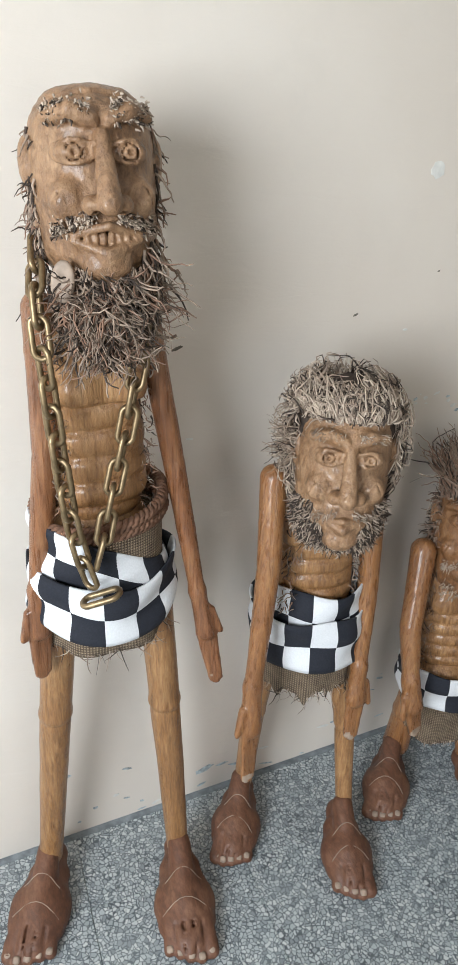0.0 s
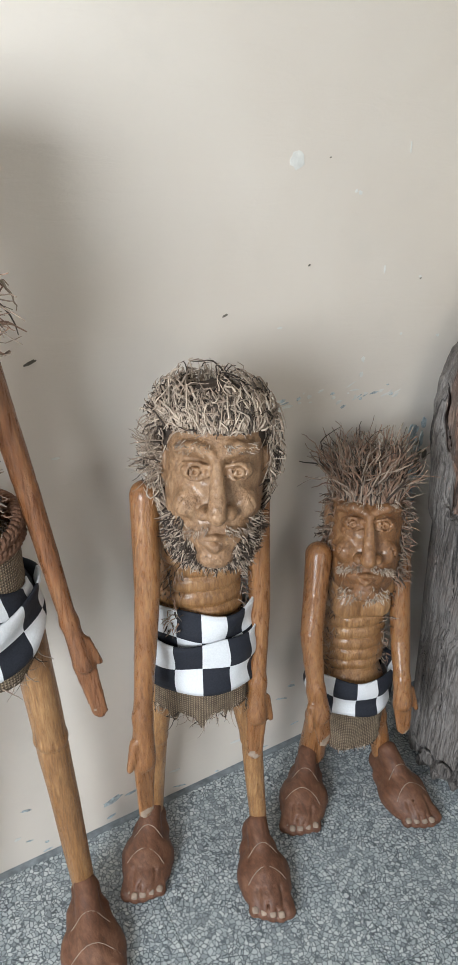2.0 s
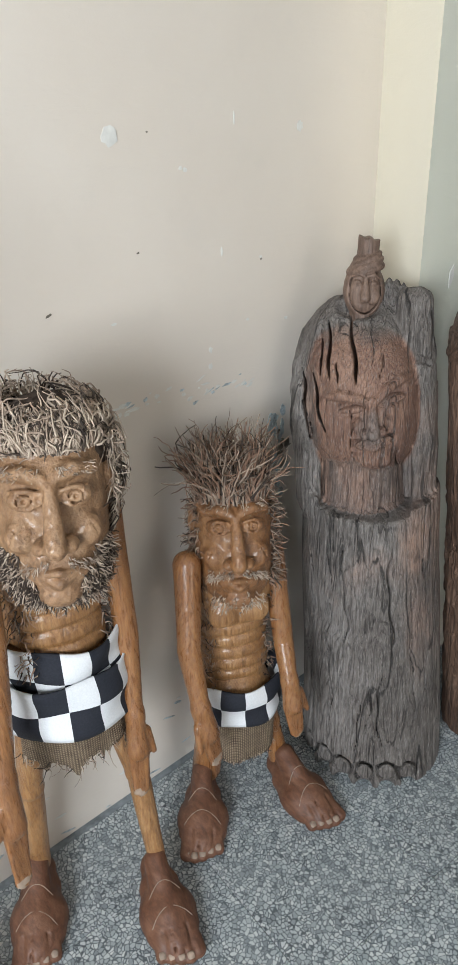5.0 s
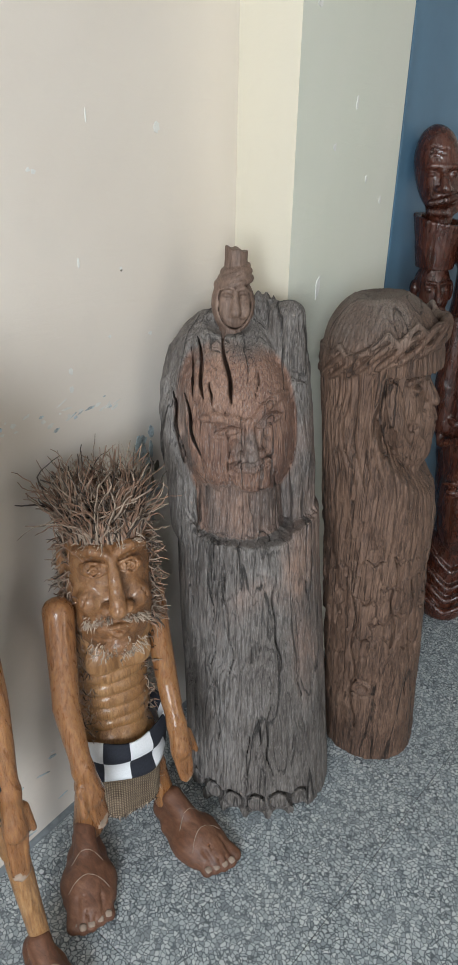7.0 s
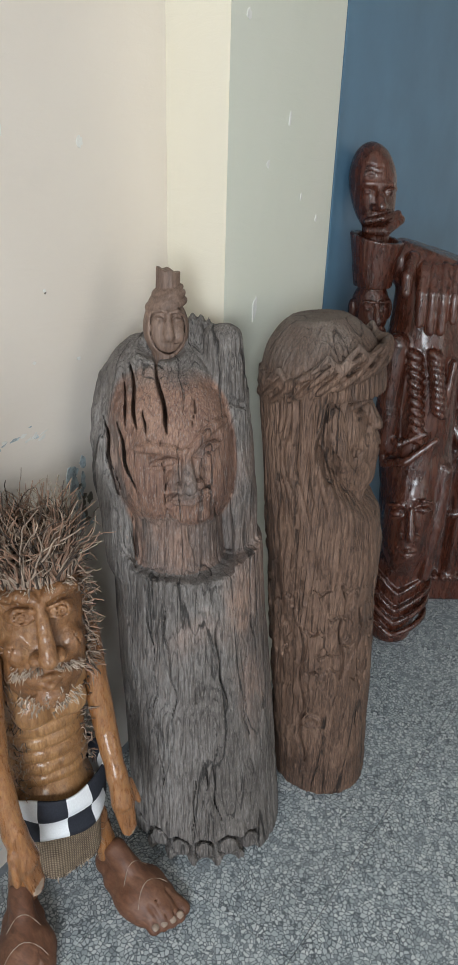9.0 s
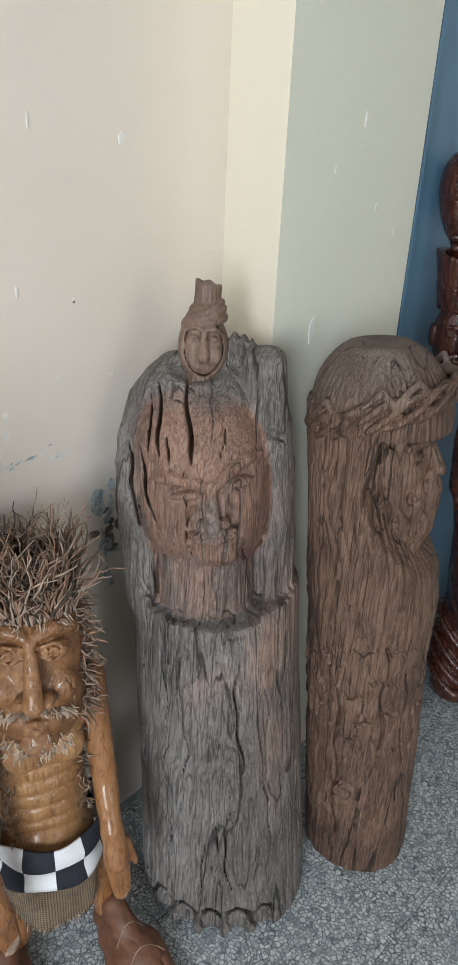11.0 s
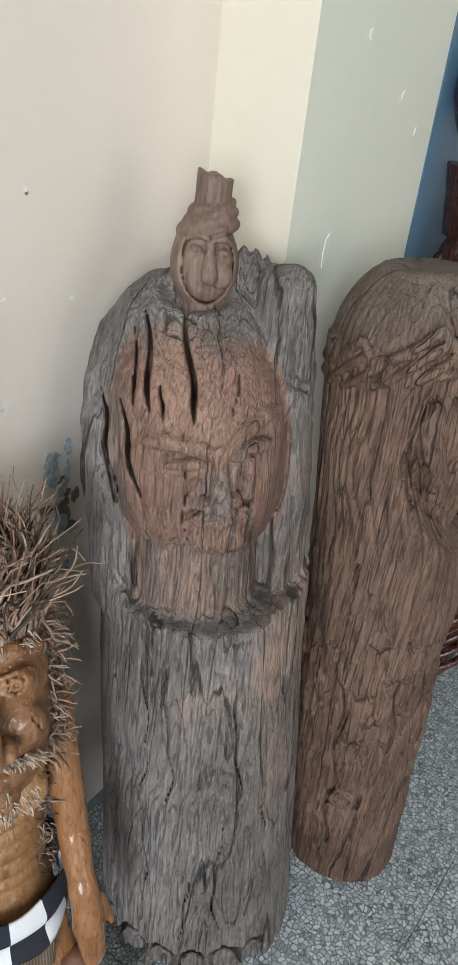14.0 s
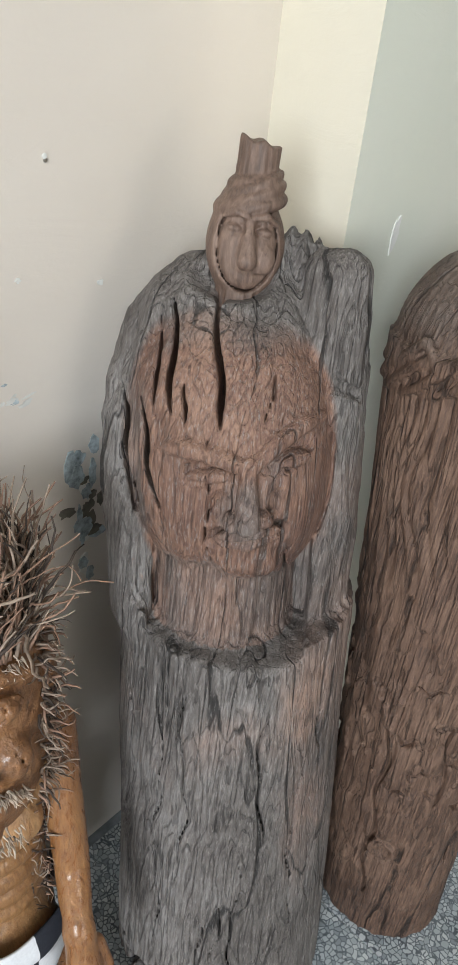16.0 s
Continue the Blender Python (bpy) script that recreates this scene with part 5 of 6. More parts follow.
def bearded_log():
    s = Shape()
    c, q = math.cos(radians(14)), math.sin(radians(14))
    m = leaning(1.868, 0.898, 14, -0.035 * c + 0.064 * q, 0.035 * q + 0.064 * c)

    def field(P):
        x, y, z = P.T
        rad, ang = np.sqrt(x * x + y * y), np.arctan2(x, -y)
        Q = P * V3(1, 1, 1)
        Q[:, 0] = np.abs(Q[:, 0])
        r = 0.111 + 0.013 * z + 0.004 * vnoise(P, (6, 6, 2.5)) + 0.008 * np.exp(-((z - 0.66) / 0.1) ** 2) * np.clip(np.cos(ang), 0, 1)
        d = np.maximum(rad - r, np.maximum(-z, z - 1.06))
        # hollow that frees face and beard, its edge curving under the chin
        hy = np.interp(z, (0.70, 0.745, 0.78, 0.83, 0.88, 0.93, 1.0, 1.05, 1.12), (-0.17, -0.125, -0.09, -0.05, -0.022, -0.008, -0.022, -0.036, -0.06)).astype(np.float32)
        d = carve(d, np.maximum(y - hy, np.maximum(0.70 - z, z - 1.09)), 0.012)
        # strands of hair and bark fibre on the upper part
        wander = vnoise(P, (10, 10, 5))
        hair = np.clip((z - 0.70) * 7, 0, 1)
        strand = np.abs(np.sin(ang * 21 + 4.0 * wander + 1.2 * np.sin(z * 30)))
        d = d - hair * (0.0055 * strand - 0.003)
        d = d + (1 - hair) * (0.0045 * np.abs(vnoise(P, (34, 34, 20), 3)) - 0.002) + 0.0022 * vnoise(P, (80, 80, 16))
        # face in the hollow
        face = ell(P, (0, -0.022, 0.965), (0.074, 0.070, 0.125))
        face = smin(face, ell(Q, (0.036, -0.066, 0.945), (0.026, 0.02, 0.032)), 0.015)
        face = carve(face, ell(Q, (0.036, -0.094, 0.990), (0.026, 0.022, 0.015)), 0.008)
        face = smin(face, ell(Q, (0.035, -0.078, 0.987), (0.018, 0.010, 0.0085)), 0.003)
        face = carve(face, limb(Q, [(0.018, -0.088, 0.984), (0.036, -0.088, 0.981), (0.054, -0.076, 0.985)], [0.002, 0.0026, 0.002]), 0.002)
        face = smin(face, limb(Q, [(0.01, -0.092, 1.010), (0.034, -0.088, 1.016), (0.058, -0.066, 1.004)], [0.0075, 0.0075, 0.005]), 0.006)
        face = smin(face, cap(P, (0, -0.088, 1.008), (0, -0.109, 0.958), 0.0085, 0.013), 0.007)
        face = smin(face, ell(Q, (0.012, -0.094, 0.951), (0.010, 0.012, 0.009)), 0.004)
        fall = 0.0028 * np.sin(x * 330 + y * 150 + 3 * np.sin(z * 50))
        beard = smin(limb(P, [(0, -0.066, 0.915), (0, -0.066, 0.85), (0, -0.066, 0.80)], [0.05, 0.042, 0.022]), limb(Q, [(0, -0.096, 0.935), (0.03, -0.09, 0.915), (0.05, -0.066, 0.87)], [0.011, 0.011, 0.008]), 0.006) + fall
        side = limb(Q, [(0.07, -0.035, 1.0), (0.07, -0.045, 0.93), (0.05, -0.06, 0.86)], [0.014, 0.018, 0.018]) + fall
        face = smin(face, smin(beard, side, 0.01), 0.005)
        face = carve(face, limb(Q, [(0, -0.113, 0.912), (0.02, -0.105, 0.908)], [0.004, 0.003]), 0.003)
        d = smin(d, face, 0.006)
        # rounded cap with a flat, slightly hollow top and combed fibre
        capf = np.maximum(ell(P, (0, 0, 1.045), (0.124, 0.124, 0.134)), np.maximum(1.03 - z, z - 1.165 - 0.1 * -y))
        capf = capf + 0.003 * np.abs(np.sin(ang * 26 + 2 * wander)) - 0.001
        d = smin(d, capf, 0.006)
        d = carve(d, ell(P, (0, 0, 1.18), (0.045, 0.045, 0.016)), 0.006)
        # twisted band, low behind and rising to the brow
        mid = 1.062 - 0.38 * y
        for k in range(4):
            w = ang * 4 + k * 1.57
            d = smin(d, np.sqrt((rad - 0.121 - 0.006 * np.cos(w)) ** 2 + (z - mid - 0.019 * np.sin(w)) ** 2) - 0.0085, 0.0025)
        for a0 in (-1.3, -0.85, 0.9, -2.1):
            b0 = np.array((0.126 * math.sin(a0), -0.126 * math.cos(a0), 1.07 + 0.048 * math.cos(a0)))
            t = np.array((math.cos(a0), math.sin(a0), 0))
            d = smin(d, limb(P, [b0 - 0.03 * t + (0, 0, 0.006), b0 + (0, 0, 0.034), b0 + 0.022 * t + (0, 0, 0.012), b0 + 0.05 * t + (0, 0, 0.03)], [0.0055, 0.006, 0.006, 0.003]), 0.003)
        # scars where bark has lifted: shallow plates with torn edges
        plate = vnoise(np.stack([ang * 0.12, rad * 0.2, z * 0.55], -1), 34, 3)
        low = np.clip((0.70 - z) * 8, 0, 1) * np.clip((z - 0.27) * 10, 0, 1)
        d = d + low * 0.0055 * np.clip((plate - 0.05) * 9, 0, 1)
        for a0, zz, w in ((-1.35, 0.60, 0.026), (-1.0, 0.53, 0.03), (-1.5, 0.49, 0.03), (-1.15, 0.43, 0.032), (-0.8, 0.60, 0.022), (-0.75, 0.45, 0.024), (-1.55, 0.38, 0.02), (-0.6, 0.36, 0.022)):
            arc = np.stack([(ang - a0) * 0.12, z - zz - 0.006 * np.sin((ang - a0) * 20 + zz * 50)], -1)
            gash = np.maximum(np.abs(arc[:, 1]) - 0.0058 * np.clip(1 - np.abs(arc[:, 0]) / w, 0, 1), np.abs(arc[:, 0]) - w)
            d = carve(d, np.maximum(gash, 0.105 - rad), 0.004)
        for a0, z0, z1 in ((-0.95, 0.36, 0.62), (-0.5, 0.2, 0.55), (-1.75, 0.1, 0.5)):
            arc = (ang - a0) * 0.12 - 0.007 * np.sin(z * 40 + a0 * 9)
            d = carve(d, np.maximum(np.maximum(np.abs(arc) - 0.003, np.maximum(z0 - z, z - z1)), 0.102 - rad), 0.003)
        k = V3(0.113 * math.sin(-1.55), -0.113 * math.cos(-1.55), 0.232)
        dist = np.linalg.norm((P - k) * V3(1, 1, 1.2), axis=1)
        d = d - 0.005 * np.exp(-((dist - 0.019) / 0.005) ** 2) + 0.006 * np.exp(-(dist / 0.011) ** 2) + 0.003 * np.exp(-((dist - 0.029) / 0.004) ** 2)
        d = d - 0.004 * np.exp(-(np.linalg.norm(P - V3(-0.095, -0.068, 0.27), axis=1) / 0.009) ** 2)
        return d

    V, F = sculpt(field, (-0.15, -0.16, -0.008), (0.15, 0.15, 1.19), 0.003)
    z, y = V[:, 2], V[:, 1]
    tone = 0.75 * np.clip((z - 1.05 + 0.38 * y) * 14, 0, 1)
    s.add(moved(m, V), F, BROWN_LOG, tone)
    return s.thing("carved_log", "brown barked log statue of a bearded man in profile", "statue", "carved logs")


bearded_log()


# ---- dark polished statues before the blue panel ----
def totem():
    s = Shape()
    m = pose(2.45, 0.99, 0, 0, 0, -73.6)

    def field(P):
        x, y, z = P.T
        d = limb(P, [(0.05, 0.02, 0.03), (0.065, 0.02, 0.3), (0.055, 0.03, 0.6), (0.03, 0.04, 0.95), (0.02, 0.04, 1.12)], [0.07, 0.085, 0.1, 0.1, 0.085], 0.02)
        # slab of the shoulder that runs out to one side, with a hanging hand
        d = smin(d, limb(P, [(-0.05, 0.03, 1.17), (0.06, 0.04, 1.15), (0.24, 0.06, 1.10)], [0.06, 0.062, 0.06]), 0.02)
        d = np.maximum(d, z - 1.222 + 0.29 * (x + 0.04))
        for i, (tip, w) in enumerate(((1.035, 0.013), (1.02, 0.0145), (1.022, 0.0145), (1.05, 0.012))):
            xx = 0.004 + 0.027 * i
            d = smin(d, limb(P, [(xx, -0.02, 1.165), (xx + 0.003, -0.062, 1.11), (xx + 0.008, -0.07, tip)], [0.02, w + 0.003, w]), 0.003)
        d = smin(d, limb(P, [(-0.028, -0.03, 1.19), (-0.033, -0.07, 1.15), (-0.03, -0.075, 1.11)], [0.018, 0.016, 0.013]), 0.004)
        # raised forearm
        d = smin(d, limb(P, [(-0.035, -0.05, 0.97), (-0.04, -0.05, 0.80), (-0.03, -0.04, 0.68)], [0.032, 0.033, 0.036]), 0.008)
        d = smin(d, limb(P, [(-0.06, -0.02, 0.70), (-0.03, -0.075, 0.635), (0.03, -0.10, 0.66), (0.10, -0.08, 0.725)], [0.01, 0.011, 0.012, 0.01]), 0.005)
        d = smin(d, limb(P, [(-0.055, -0.03, 0.74), (0.0, -0.085, 0.70), (0.07, -0.08, 0.74)], [0.008, 0.01, 0.008]), 0.004)
        # twisted braids
        for (ax, az), (bx, bz) in (((0.012, 0.95), (0.048, 0.72)), ((0.066, 0.955), (0.095, 0.80))):
            for i in range(10):
                u = i / 9
                d = smin(d, ell(P, (ax + (bx - ax) * u, -0.068, az + (bz - az) * u), (0.026, 0.02, 0.0135), (0, 28, 0)), 0.0025)
        d = smin(d, limb(P, [(0.115, -0.04, 0.93), (0.108, -0.06, 0.80)], [0.014, 0.012]), 0.004)
        # large mask below
        d = smin(d, ell(P, (0.06, -0.025, 0.44), (0.078, 0.085, 0.195)), 0.01)
        for e, zz in ((0.026, 0.492), (0.094, 0.515)):
            d = carve(d, ell(P, (e, -0.108, zz + 0.006), (0.028, 0.022, 0.018)), 0.008)
            d = smin(d, ell(P, (e, -0.088, zz), (0.024, 0.014, 0.0115)), 0.003)
            d = carve(d, limb(P, [(e - 0.024, -0.1, zz - 0.004), (e, -0.106, zz - 0.006), (e + 0.024, -0.098, zz)], [0.002, 0.0026, 0.002]), 0.002)
            d = smin(d, limb(P, [(e - 0.03, -0.092, zz + 0.024), (e, -0.1, zz + 0.034), (e + 0.03, -0.088, zz + 0.026)], [0.004, 0.006, 0.004]), 0.004)
        d = smin(d, cap(P, (0.064, -0.103, 0.515), (0.072, -0.12, 0.435), 0.0075, 0.015), 0.007)
        d = smin(d, ell(P, (0.056, -0.104, 0.428), (0.012, 0.014, 0.01)), 0.004)
        d = smin(d, ell(P, (0.089, -0.104, 0.432), (0.012, 0.014, 0.01)), 0.004)
        d = smin(d, limb(P, [(0.045, -0.097, 0.378), (0.072, -0.108, 0.386), (0.098, -0.095, 0.384)], [0.005, 0.0085, 0.005]), 0.004)
        d = smin(d, limb(P, [(0.048, -0.096, 0.366), (0.072, -0.104, 0.36), (0.096, -0.094, 0.372)], [0.005, 0.008, 0.005]), 0.004)
        d = smin(d, limb(P, [(0.14, -0.03, 0.62), (0.142, -0.05, 0.45), (0.13, -0.05, 0.28)], [0.022, 0.02, 0.02]), 0.012)
        # folds round the foot
        for z0, t in ((0.235, 0.75), (0.17, 0.7), (0.12, 0.6), (0.07, 0.5)):
            rr = np.sqrt((x - 0.06) ** 2 + (y - 0.02) ** 2)
            d = smin(d, np.sqrt((rr - 0.088) ** 2 + (z - z0 - t * (np.abs(x - 0.06) - 0.04)) ** 2) - 0.012, 0.006)
        # middle head with a flared fluted cap
        H = P - V3(-0.12, -0.045, 0)
        T = P - V3(-0.12, -0.045, 0)
        T[:, 0], T[:, 1] = T[:, 0] * 0.9 - T[:, 1] * -0.43, T[:, 1] * 0.9 + T[:, 0] * -0.43
        G = T * V3(1, 1, 1)
        G[:, 0] = np.abs(G[:, 0])
        d = smin(d, ell(T, (0, 0, 1.055), (0.049, 0.052, 0.082)), 0.006)
        d = smin(d, cap(T, (0, -0.05, 1.075), (0, -0.066, 1.038), 0.0055, 0.0105), 0.004)
        d = carve(d, ell(G, (0.02, -0.054, 1.068), (0.015, 0.011, 0.008)), 0.003)
        d = smin(d, ell(G, (0.02, -0.045, 1.066), (0.011, 0.006, 0.005)), 0.002)
        d = smin(d, limb(G, [(0.006, -0.053, 1.084), (0.034, -0.042, 1.084)], [0.004, 0.003]), 0.003)
        d = smin(d, limb(G, [(0.0, -0.06, 1.022), (0.018, -0.056, 1.018), (0.032, -0.044, 1.006)], [0.006, 0.007, 0.004]), 0.003)
        d = smin(d, limb(G, [(0.0, -0.056, 1.006), (0.016, -0.052, 1.01)], [0.005, 0.004]), 0.002)
        d = smin(d, ell(G, (0.05, 0.0, 1.055), (0.009, 0.016, 0.028)), 0.004)
        rr, aa = np.sqrt(H[:, 0] ** 2 + H[:, 1] ** 2), np.arctan2(H[:, 0], H[:, 1])
        capf = np.maximum(rr - 0.05 - 0.17 * np.clip(z - 1.12, 0, 0.12) + 0.0022 * np.abs(np.sin(aa * 15)), np.maximum(1.115 - z, z - 1.236 + 0.15 * H[:, 0]))
        d = smin(d, capf, 0.004)
        d = carve(d, np.maximum(rr - 0.052, 1.212 - z), 0.004)
        # topmost bald head, tilted, thick lower lip
        B = P - V3(-0.145, -0.045, 1.35)
        B[:, 0] = B[:, 0] + 0.12 * B[:, 2]
        B[:, 0], B[:, 1] = B[:, 0] * 0.93 + B[:, 1] * 0.37, B[:, 1] * 0.93 - B[:, 0] * 0.37
        G = B * V3(1, 1, 1)
        G[:, 0] = np.abs(G[:, 0])
        d = smin(d, cap(P, (-0.125, -0.03, 1.2), (-0.13, -0.03, 1.28), 0.034), 0.008)
        d = smin(d, ell(B, (0, 0, 0.012), (0.058, 0.062, 0.092)), 0.008)
        d = smin(d, ell(B, (0, -0.012, -0.045), (0.045, 0.045, 0.055)), 0.02)
        d = smin(d, cap(B, (0, -0.058, 0.005), (0.0, -0.076, -0.034), 0.008, 0.0135), 0.005)
        d = smin(d, ell(G, (0.014, -0.062, -0.038), (0.01, 0.012, 0.008)), 0.003)
        d = smin(d, limb(G, [(0.004, -0.06, 0.014), (0.03, -0.055, 0.014), (0.05, -0.032, 0.002)], [0.007, 0.0065, 0.004]), 0.004)
        d = carve(d, ell(G, (0.025, -0.062, -0.003), (0.018, 0.013, 0.009)), 0.004)
        d = smin(d, ell(G, (0.025, -0.050, -0.005), (0.012, 0.008, 0.005)), 0.002)
        for k in range(3):
            d = carve(d, limb(G, [(0.0, -0.064 + 0.004 * k, 0.03 + 0.011 * k), (0.045, -0.042 + 0.004 * k, 0.034 + 0.011 * k)], [0.0022, 0.0016]), 0.002)
            d = carve(d, limb(G, [(0.03 + 0.006 * k, -0.06, -0.016 - 0.006 * k), (0.042 + 0.004 * k, -0.045, -0.045 - 0.008 * k)], [0.002, 0.0014]), 0.002)
        d = smin(d, limb(B, [(-0.03, -0.048, -0.072), (0.005, -0.066, -0.062), (0.05, -0.045, -0.052)], [0.008, 0.009, 0.008]), 0.003)
        d = smin(d, limb(B, [(-0.03, -0.046, -0.092), (0.01, -0.068, -0.09), (0.056, -0.045, -0.066)], [0.009, 0.013, 0.011]), 0.004)
        d = carve(d, limb(B, [(-0.03, -0.062, -0.08), (0.008, -0.08, -0.075), (0.055, -0.058, -0.06)], [0.003, 0.004, 0.003]), 0.002)
        return np.maximum(d + 0.001 * vnoise(P, 30), -z)

    V, F = sculpt(field, (-0.23, -0.16, -0.008), (0.31, 0.16, 1.48), 0.0038)
    s.add(moved(m, V), F, MAHOGANY)
    return s.thing("carved_totem", "tall polished dark red wooden statue of stacked heads", "statue", "dark statues")


def robed_statue():
    s = Shape()
    m = pose(2.87, 0.90, 0, 0, 0, -58)

    def field(P):
        x, y, z = P.T
        d = np.maximum(np.maximum(np.abs(x) - 0.17, np.abs(y) - 0.12), np.abs(z - 0.045) - 0.045) - 0.006
        d = smin(d, limb(P, [(0, 0, 0.12), (0, 0, 0.5), (0, 0.01, 0.95)], [0.13, 0.135, 0.12], 0.02) + 0.007 * np.sin(x * 90) * np.clip((0.6 - z) * 3, 0, 1), 0.02)
        d = smin(d, limb(P, [(-0.12, -0.03, 1.0), (-0.15, -0.08, 0.72), (-0.06, -0.14, 0.62)], [0.045, 0.04, 0.035]), 0.015)
        d = smin(d, limb(P, [(0.12, -0.03, 1.0), (0.15, -0.08, 0.72), (0.06, -0.14, 0.62)], [0.045, 0.04, 0.035]), 0.015)
        d = smin(d, cap(P, (-0.1, 0, 1.04), (0.1, 0, 1.04), 0.07), 0.03)
        for zz in (0.78, 0.55, 0.35):
            d = smin(d, np.sqrt((np.sqrt(x * x + y * y) - 0.132) ** 2 + (z - zz - 0.15 * x) ** 2) - 0.012, 0.006)
        for i in range(8):
            xx = -0.09 + 0.026 * i
            d = smin(d, cap(P, (xx, -0.09, 0.115), (xx, -0.135, 0.10), 0.012), 0.003)
        return np.maximum(d, -z)

    V, F = sculpt(field, (-0.24, -0.22, -0.008), (0.24, 0.2, 1.16), 0.007)
    s.add(moved(m, V), F, MAHOGANY)
    return s.thing("robed_statue", "dark polished wooden robed statue on a plinth", "statue", "dark statues")


totem()
robed_statue()


# ---- wall damage ----
def flake(name, x, z, w, h, material, parent, y=WALL_Y, seed=0, proud=0.0015, lean=0.0, points=14):
    """A ragged patch of plaster or paint, a little proud of the wall."""
    rng = np.random.RandomState(seed)
    s = Shape()
    ang = np.linspace(0, 2 * math.pi, points, endpoint=False)
    r = rng.uniform(0.55, 1.0, points)
    c, q = math.cos(radians(lean)), math.sin(radians(lean))
    px, pz = r * np.cos(ang) * w / 2, r * np.sin(ang) * h / 2
    ring = np.stack([x + px * c - pz * q, np.full(points, y - 0.0002), z + px * q + pz * c], -1)
    top = ring + (0, -proud, 0)
    inner = (top - (x, y - proud, z)) * (0.7, 0, 0.7) + (x, y - proud * 1.15, z)
    V = np.concatenate([ring, top, inner, [(x, y - proud * 1.2, z)]])
    n = points
    F = []
    for i in range(n):
        j = (i + 1) % n
        F += [(i, j, n + j, n + i), (n + i, n + j, 2 * n + j, 2 * n + i), (2 * n + i, 2 * n + j, 3 * n, 3 * n)]
    F = [f if f[2] != f[3] else (f[0], f[1], f[2], f[2]) for f in F]
    F2 = [f for f in F if f[2] != f[3]]
    for i in range(0, n, 2):
        F2.append((2 * n + i, 2 * n + (i + 1) % n, 2 * n + (i + 2) % n, 3 * n))
    s.add(V, F2, material)
    ob = s.thing(name, parent=parent, smooth=False)
    return ob


CHIPS = [(1.129, 1.462, 0.035, 0.04), (1.579, 1.457, 0.02, 0.028), (1.469, 1.219, 0.008, 0.008), (1.283, 1.398, 0.012, 0.01), (1.364, 1.244, 0.005, 0.02),
         (1.326, 1.054, 0.012, 0.016), (1.324, 1.02, 0.012, 0.016), (1.404, 1.477, 0.004, 0.024), (1.101, 1.154, 0.014, 0.006), (1.544, 1.078, 0.014, 0.009),
         (1.43, 1.097, 0.01, 0.007), (1.273, 1.402, 0.01, 0.008), (0.62, 0.98, 0.02, 0.006)]
for i, (x, z, w, h) in enumerate(CHIPS):
    flake("paint_chip", x, z, w, h, FLAKE, wall_north, seed=i)
for i, (x, z, w, h) in enumerate([(0.595, 1.163, 0.03, 0.007), (0.976, 1.195, 0.016, 0.006), (1.167, 1.27, 0.007, 0.004), (1.205, 1.464, 0.005, 0.004), (1.47, 1.215, 0.006, 0.005)]):
    flake("dark_nick", x, z, w, h, SOOT, wall_north, seed=40 + i, lean=18)
rng = np.random.RandomState(77)
for i in range(46):
    u = rng.rand()
    x, z = 1.02 + 0.42 * u, 1.0 - 0.035 * u + rng.normal(0, 0.011)
    flake("paint_chip", x, z, rng.uniform(0.006, 0.034), rng.uniform(0.003, 0.011), [FLAKE, PEELED, FLAKE][rng.randint(3)], wall_north, seed=100 + i, lean=rng.uniform(-5, 25), proud=0.0012)
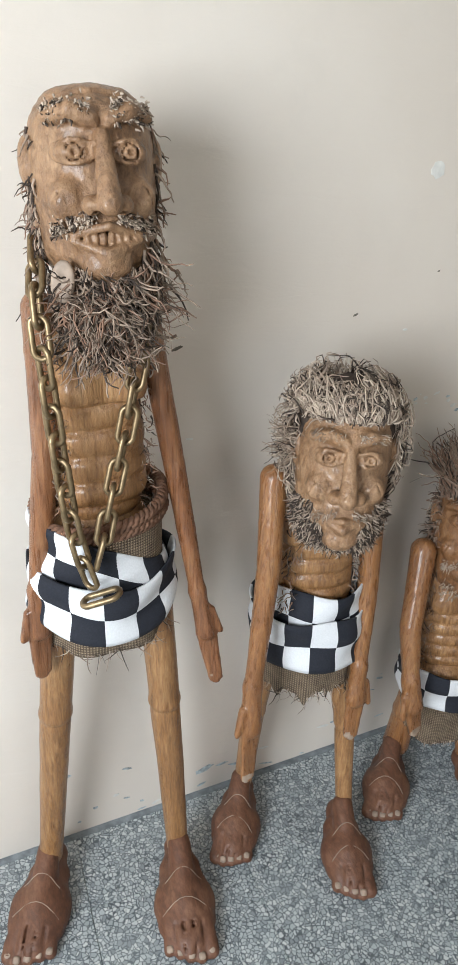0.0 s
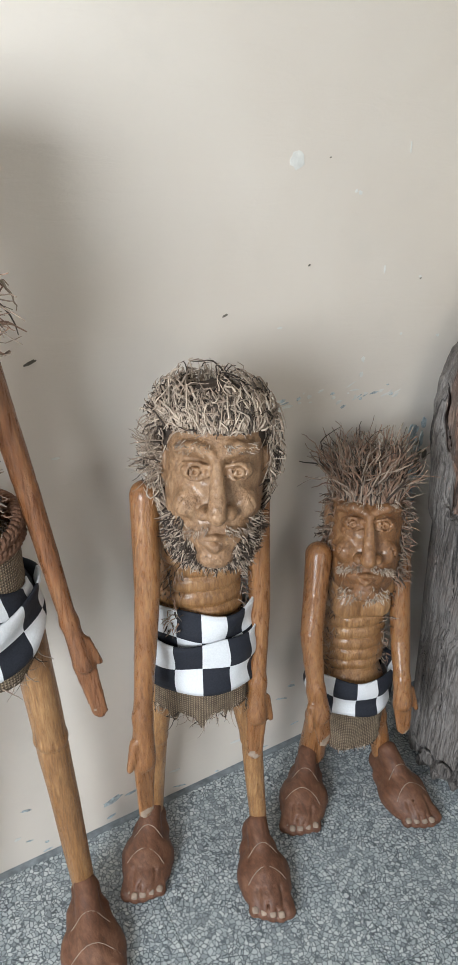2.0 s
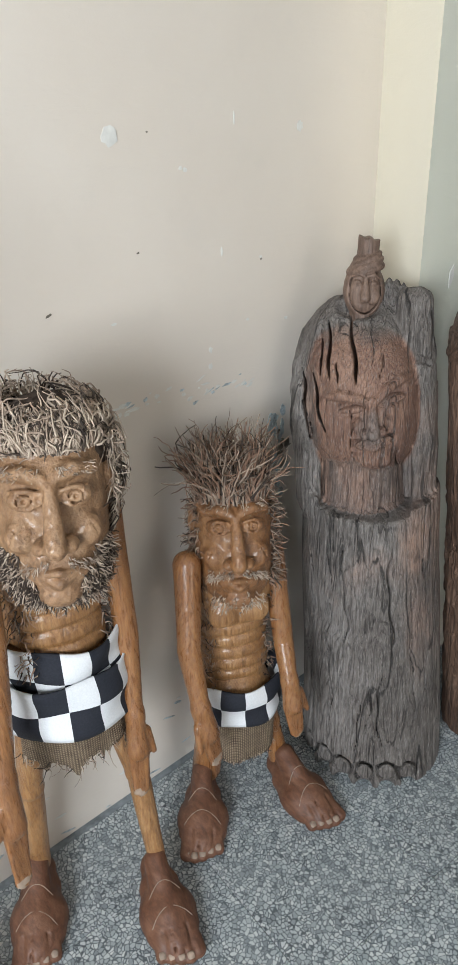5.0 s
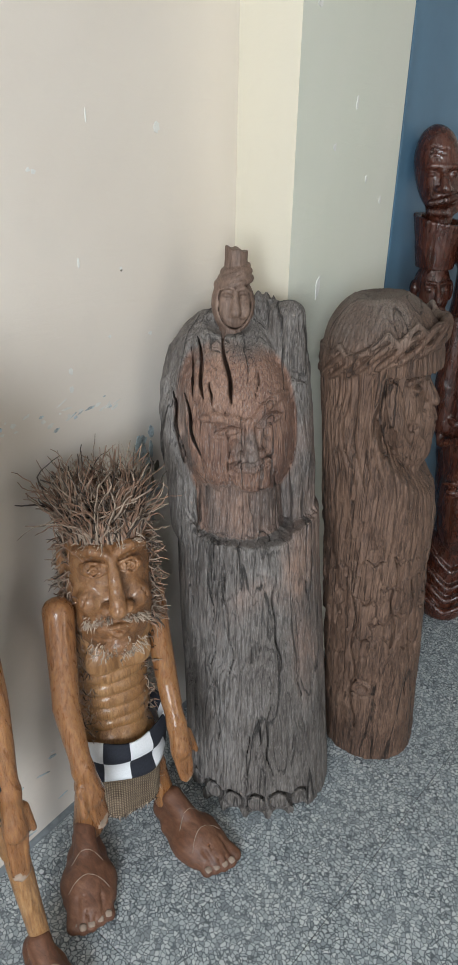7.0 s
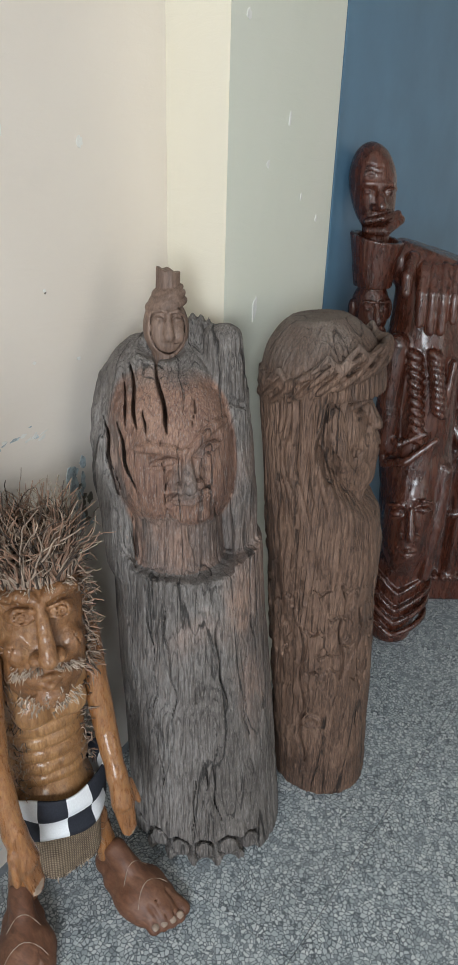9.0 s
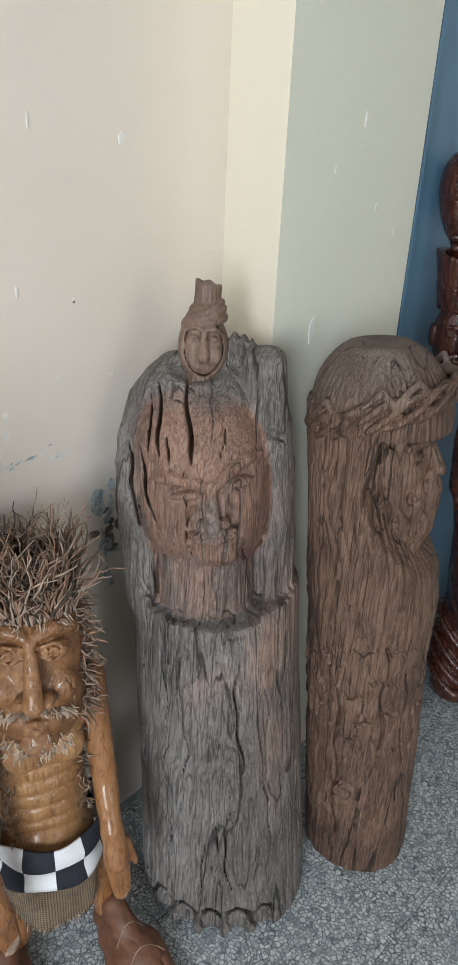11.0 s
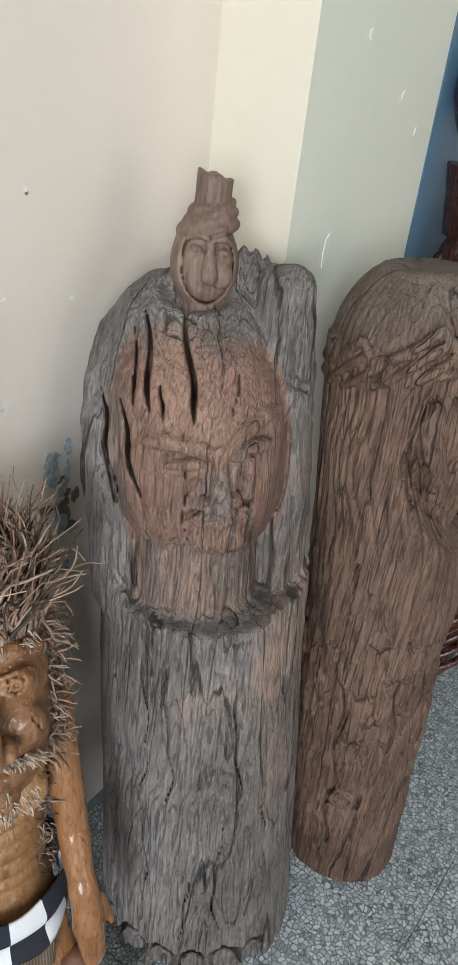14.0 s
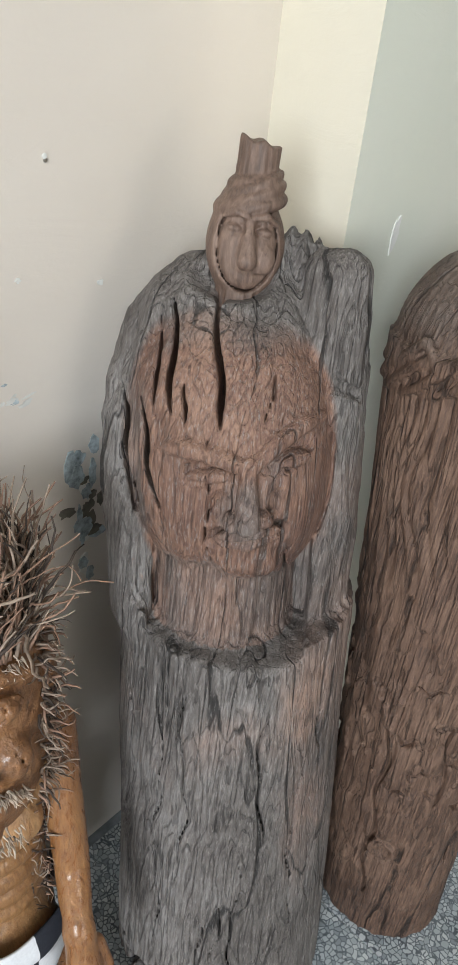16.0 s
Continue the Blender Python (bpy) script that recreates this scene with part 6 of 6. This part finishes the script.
for i in range(26):
    x, z = 1.522 + rng.normal(0, 0.016), 0.765 + rng.normal(0, 0.05)
    flake("peeled_patch", x, z, rng.uniform(0.012, 0.04), rng.uniform(0.015, 0.06), [PEELED, PEELED, PEELED, FLAKE, SOOT][rng.randint(5)], wall_north, seed=200 + i, proud=0.0008 + 0.0012 * rng.rand())
for i in range(30):
    x = rng.uniform(0.2, 1.5)
    flake("dark_nick", x, rng.uniform(0.005, 0.09) + (0.18 * rng.rand() if i % 4 == 0 else 0), rng.uniform(0.01, 0.05), rng.uniform(0.004, 0.01), [PEELED, FLAKE, PEELED][rng.randint(3)], wall_north, seed=300 + i, lean=rng.uniform(-20, 20), proud=0.001)
flake("peeled_patch", 0.665, 0.072, 0.06, 0.022, PEELED, wall_north, seed=400, lean=12)
for i, (x, z, w, h) in enumerate([(1.86, 1.145, 0.022, 0.06), (1.80, 1.66, 0.02, 0.02), (1.89, 1.42, 0.012, 0.02), (1.97, 1.5, 0.01, 0.03), (2.04, 1.35, 0.008, 0.02), (2.12, 1.3, 0.01, 0.02)]):
    flake("paint_chip", x, z, w, h, FLAKE, wall_pilaster, PIL_Y, seed=500 + i, lean=-8)

# ---- terrazzo tiles ----
TILE, TILE_YAW, TILE_X, TILE_Y = 0.36, -4.0, 1.37, 0.72
tile = Shape()
g = 0.0007
V, e = [], TILE / 2 - g
for z, k in ((-0.006, 0), (-0.001, 0), (0.0, 0.0012)):
    V += [(-e + k, -e + k, z), (e - k, -e + k, z), (e - k, e - k, z), (-e + k, e - k, z)]
F = [(8, 9, 10, 11)] + [(4 * r + i, 4 * r + (i + 1) % 4, 4 * r + 4 + (i + 1) % 4, 4 * r + 4 + i) for r in (0, 1) for i in range(4)]
tile.add(V, F, TERRAZZO)
tile = tile.mesh("tile", smooth=False)
turn = pose(TILE_X, TILE_Y, 0, 0, 0, TILE_YAW)
for i in range(-10, 11):
    for j in range(-12, 6):
        p = turn @ Vector(((i + 0.5) * TILE, (j + 0.5) * TILE, 0))
        if -1.95 < p.x < 4.3 and -3.3 < p.y < 1.6:
            ob = new("tile", tile)
            ob.parent = floor
            ob.matrix_basis = Matrix.Translation(p) @ pose(0, 0, 0, 0, 0, TILE_YAW)
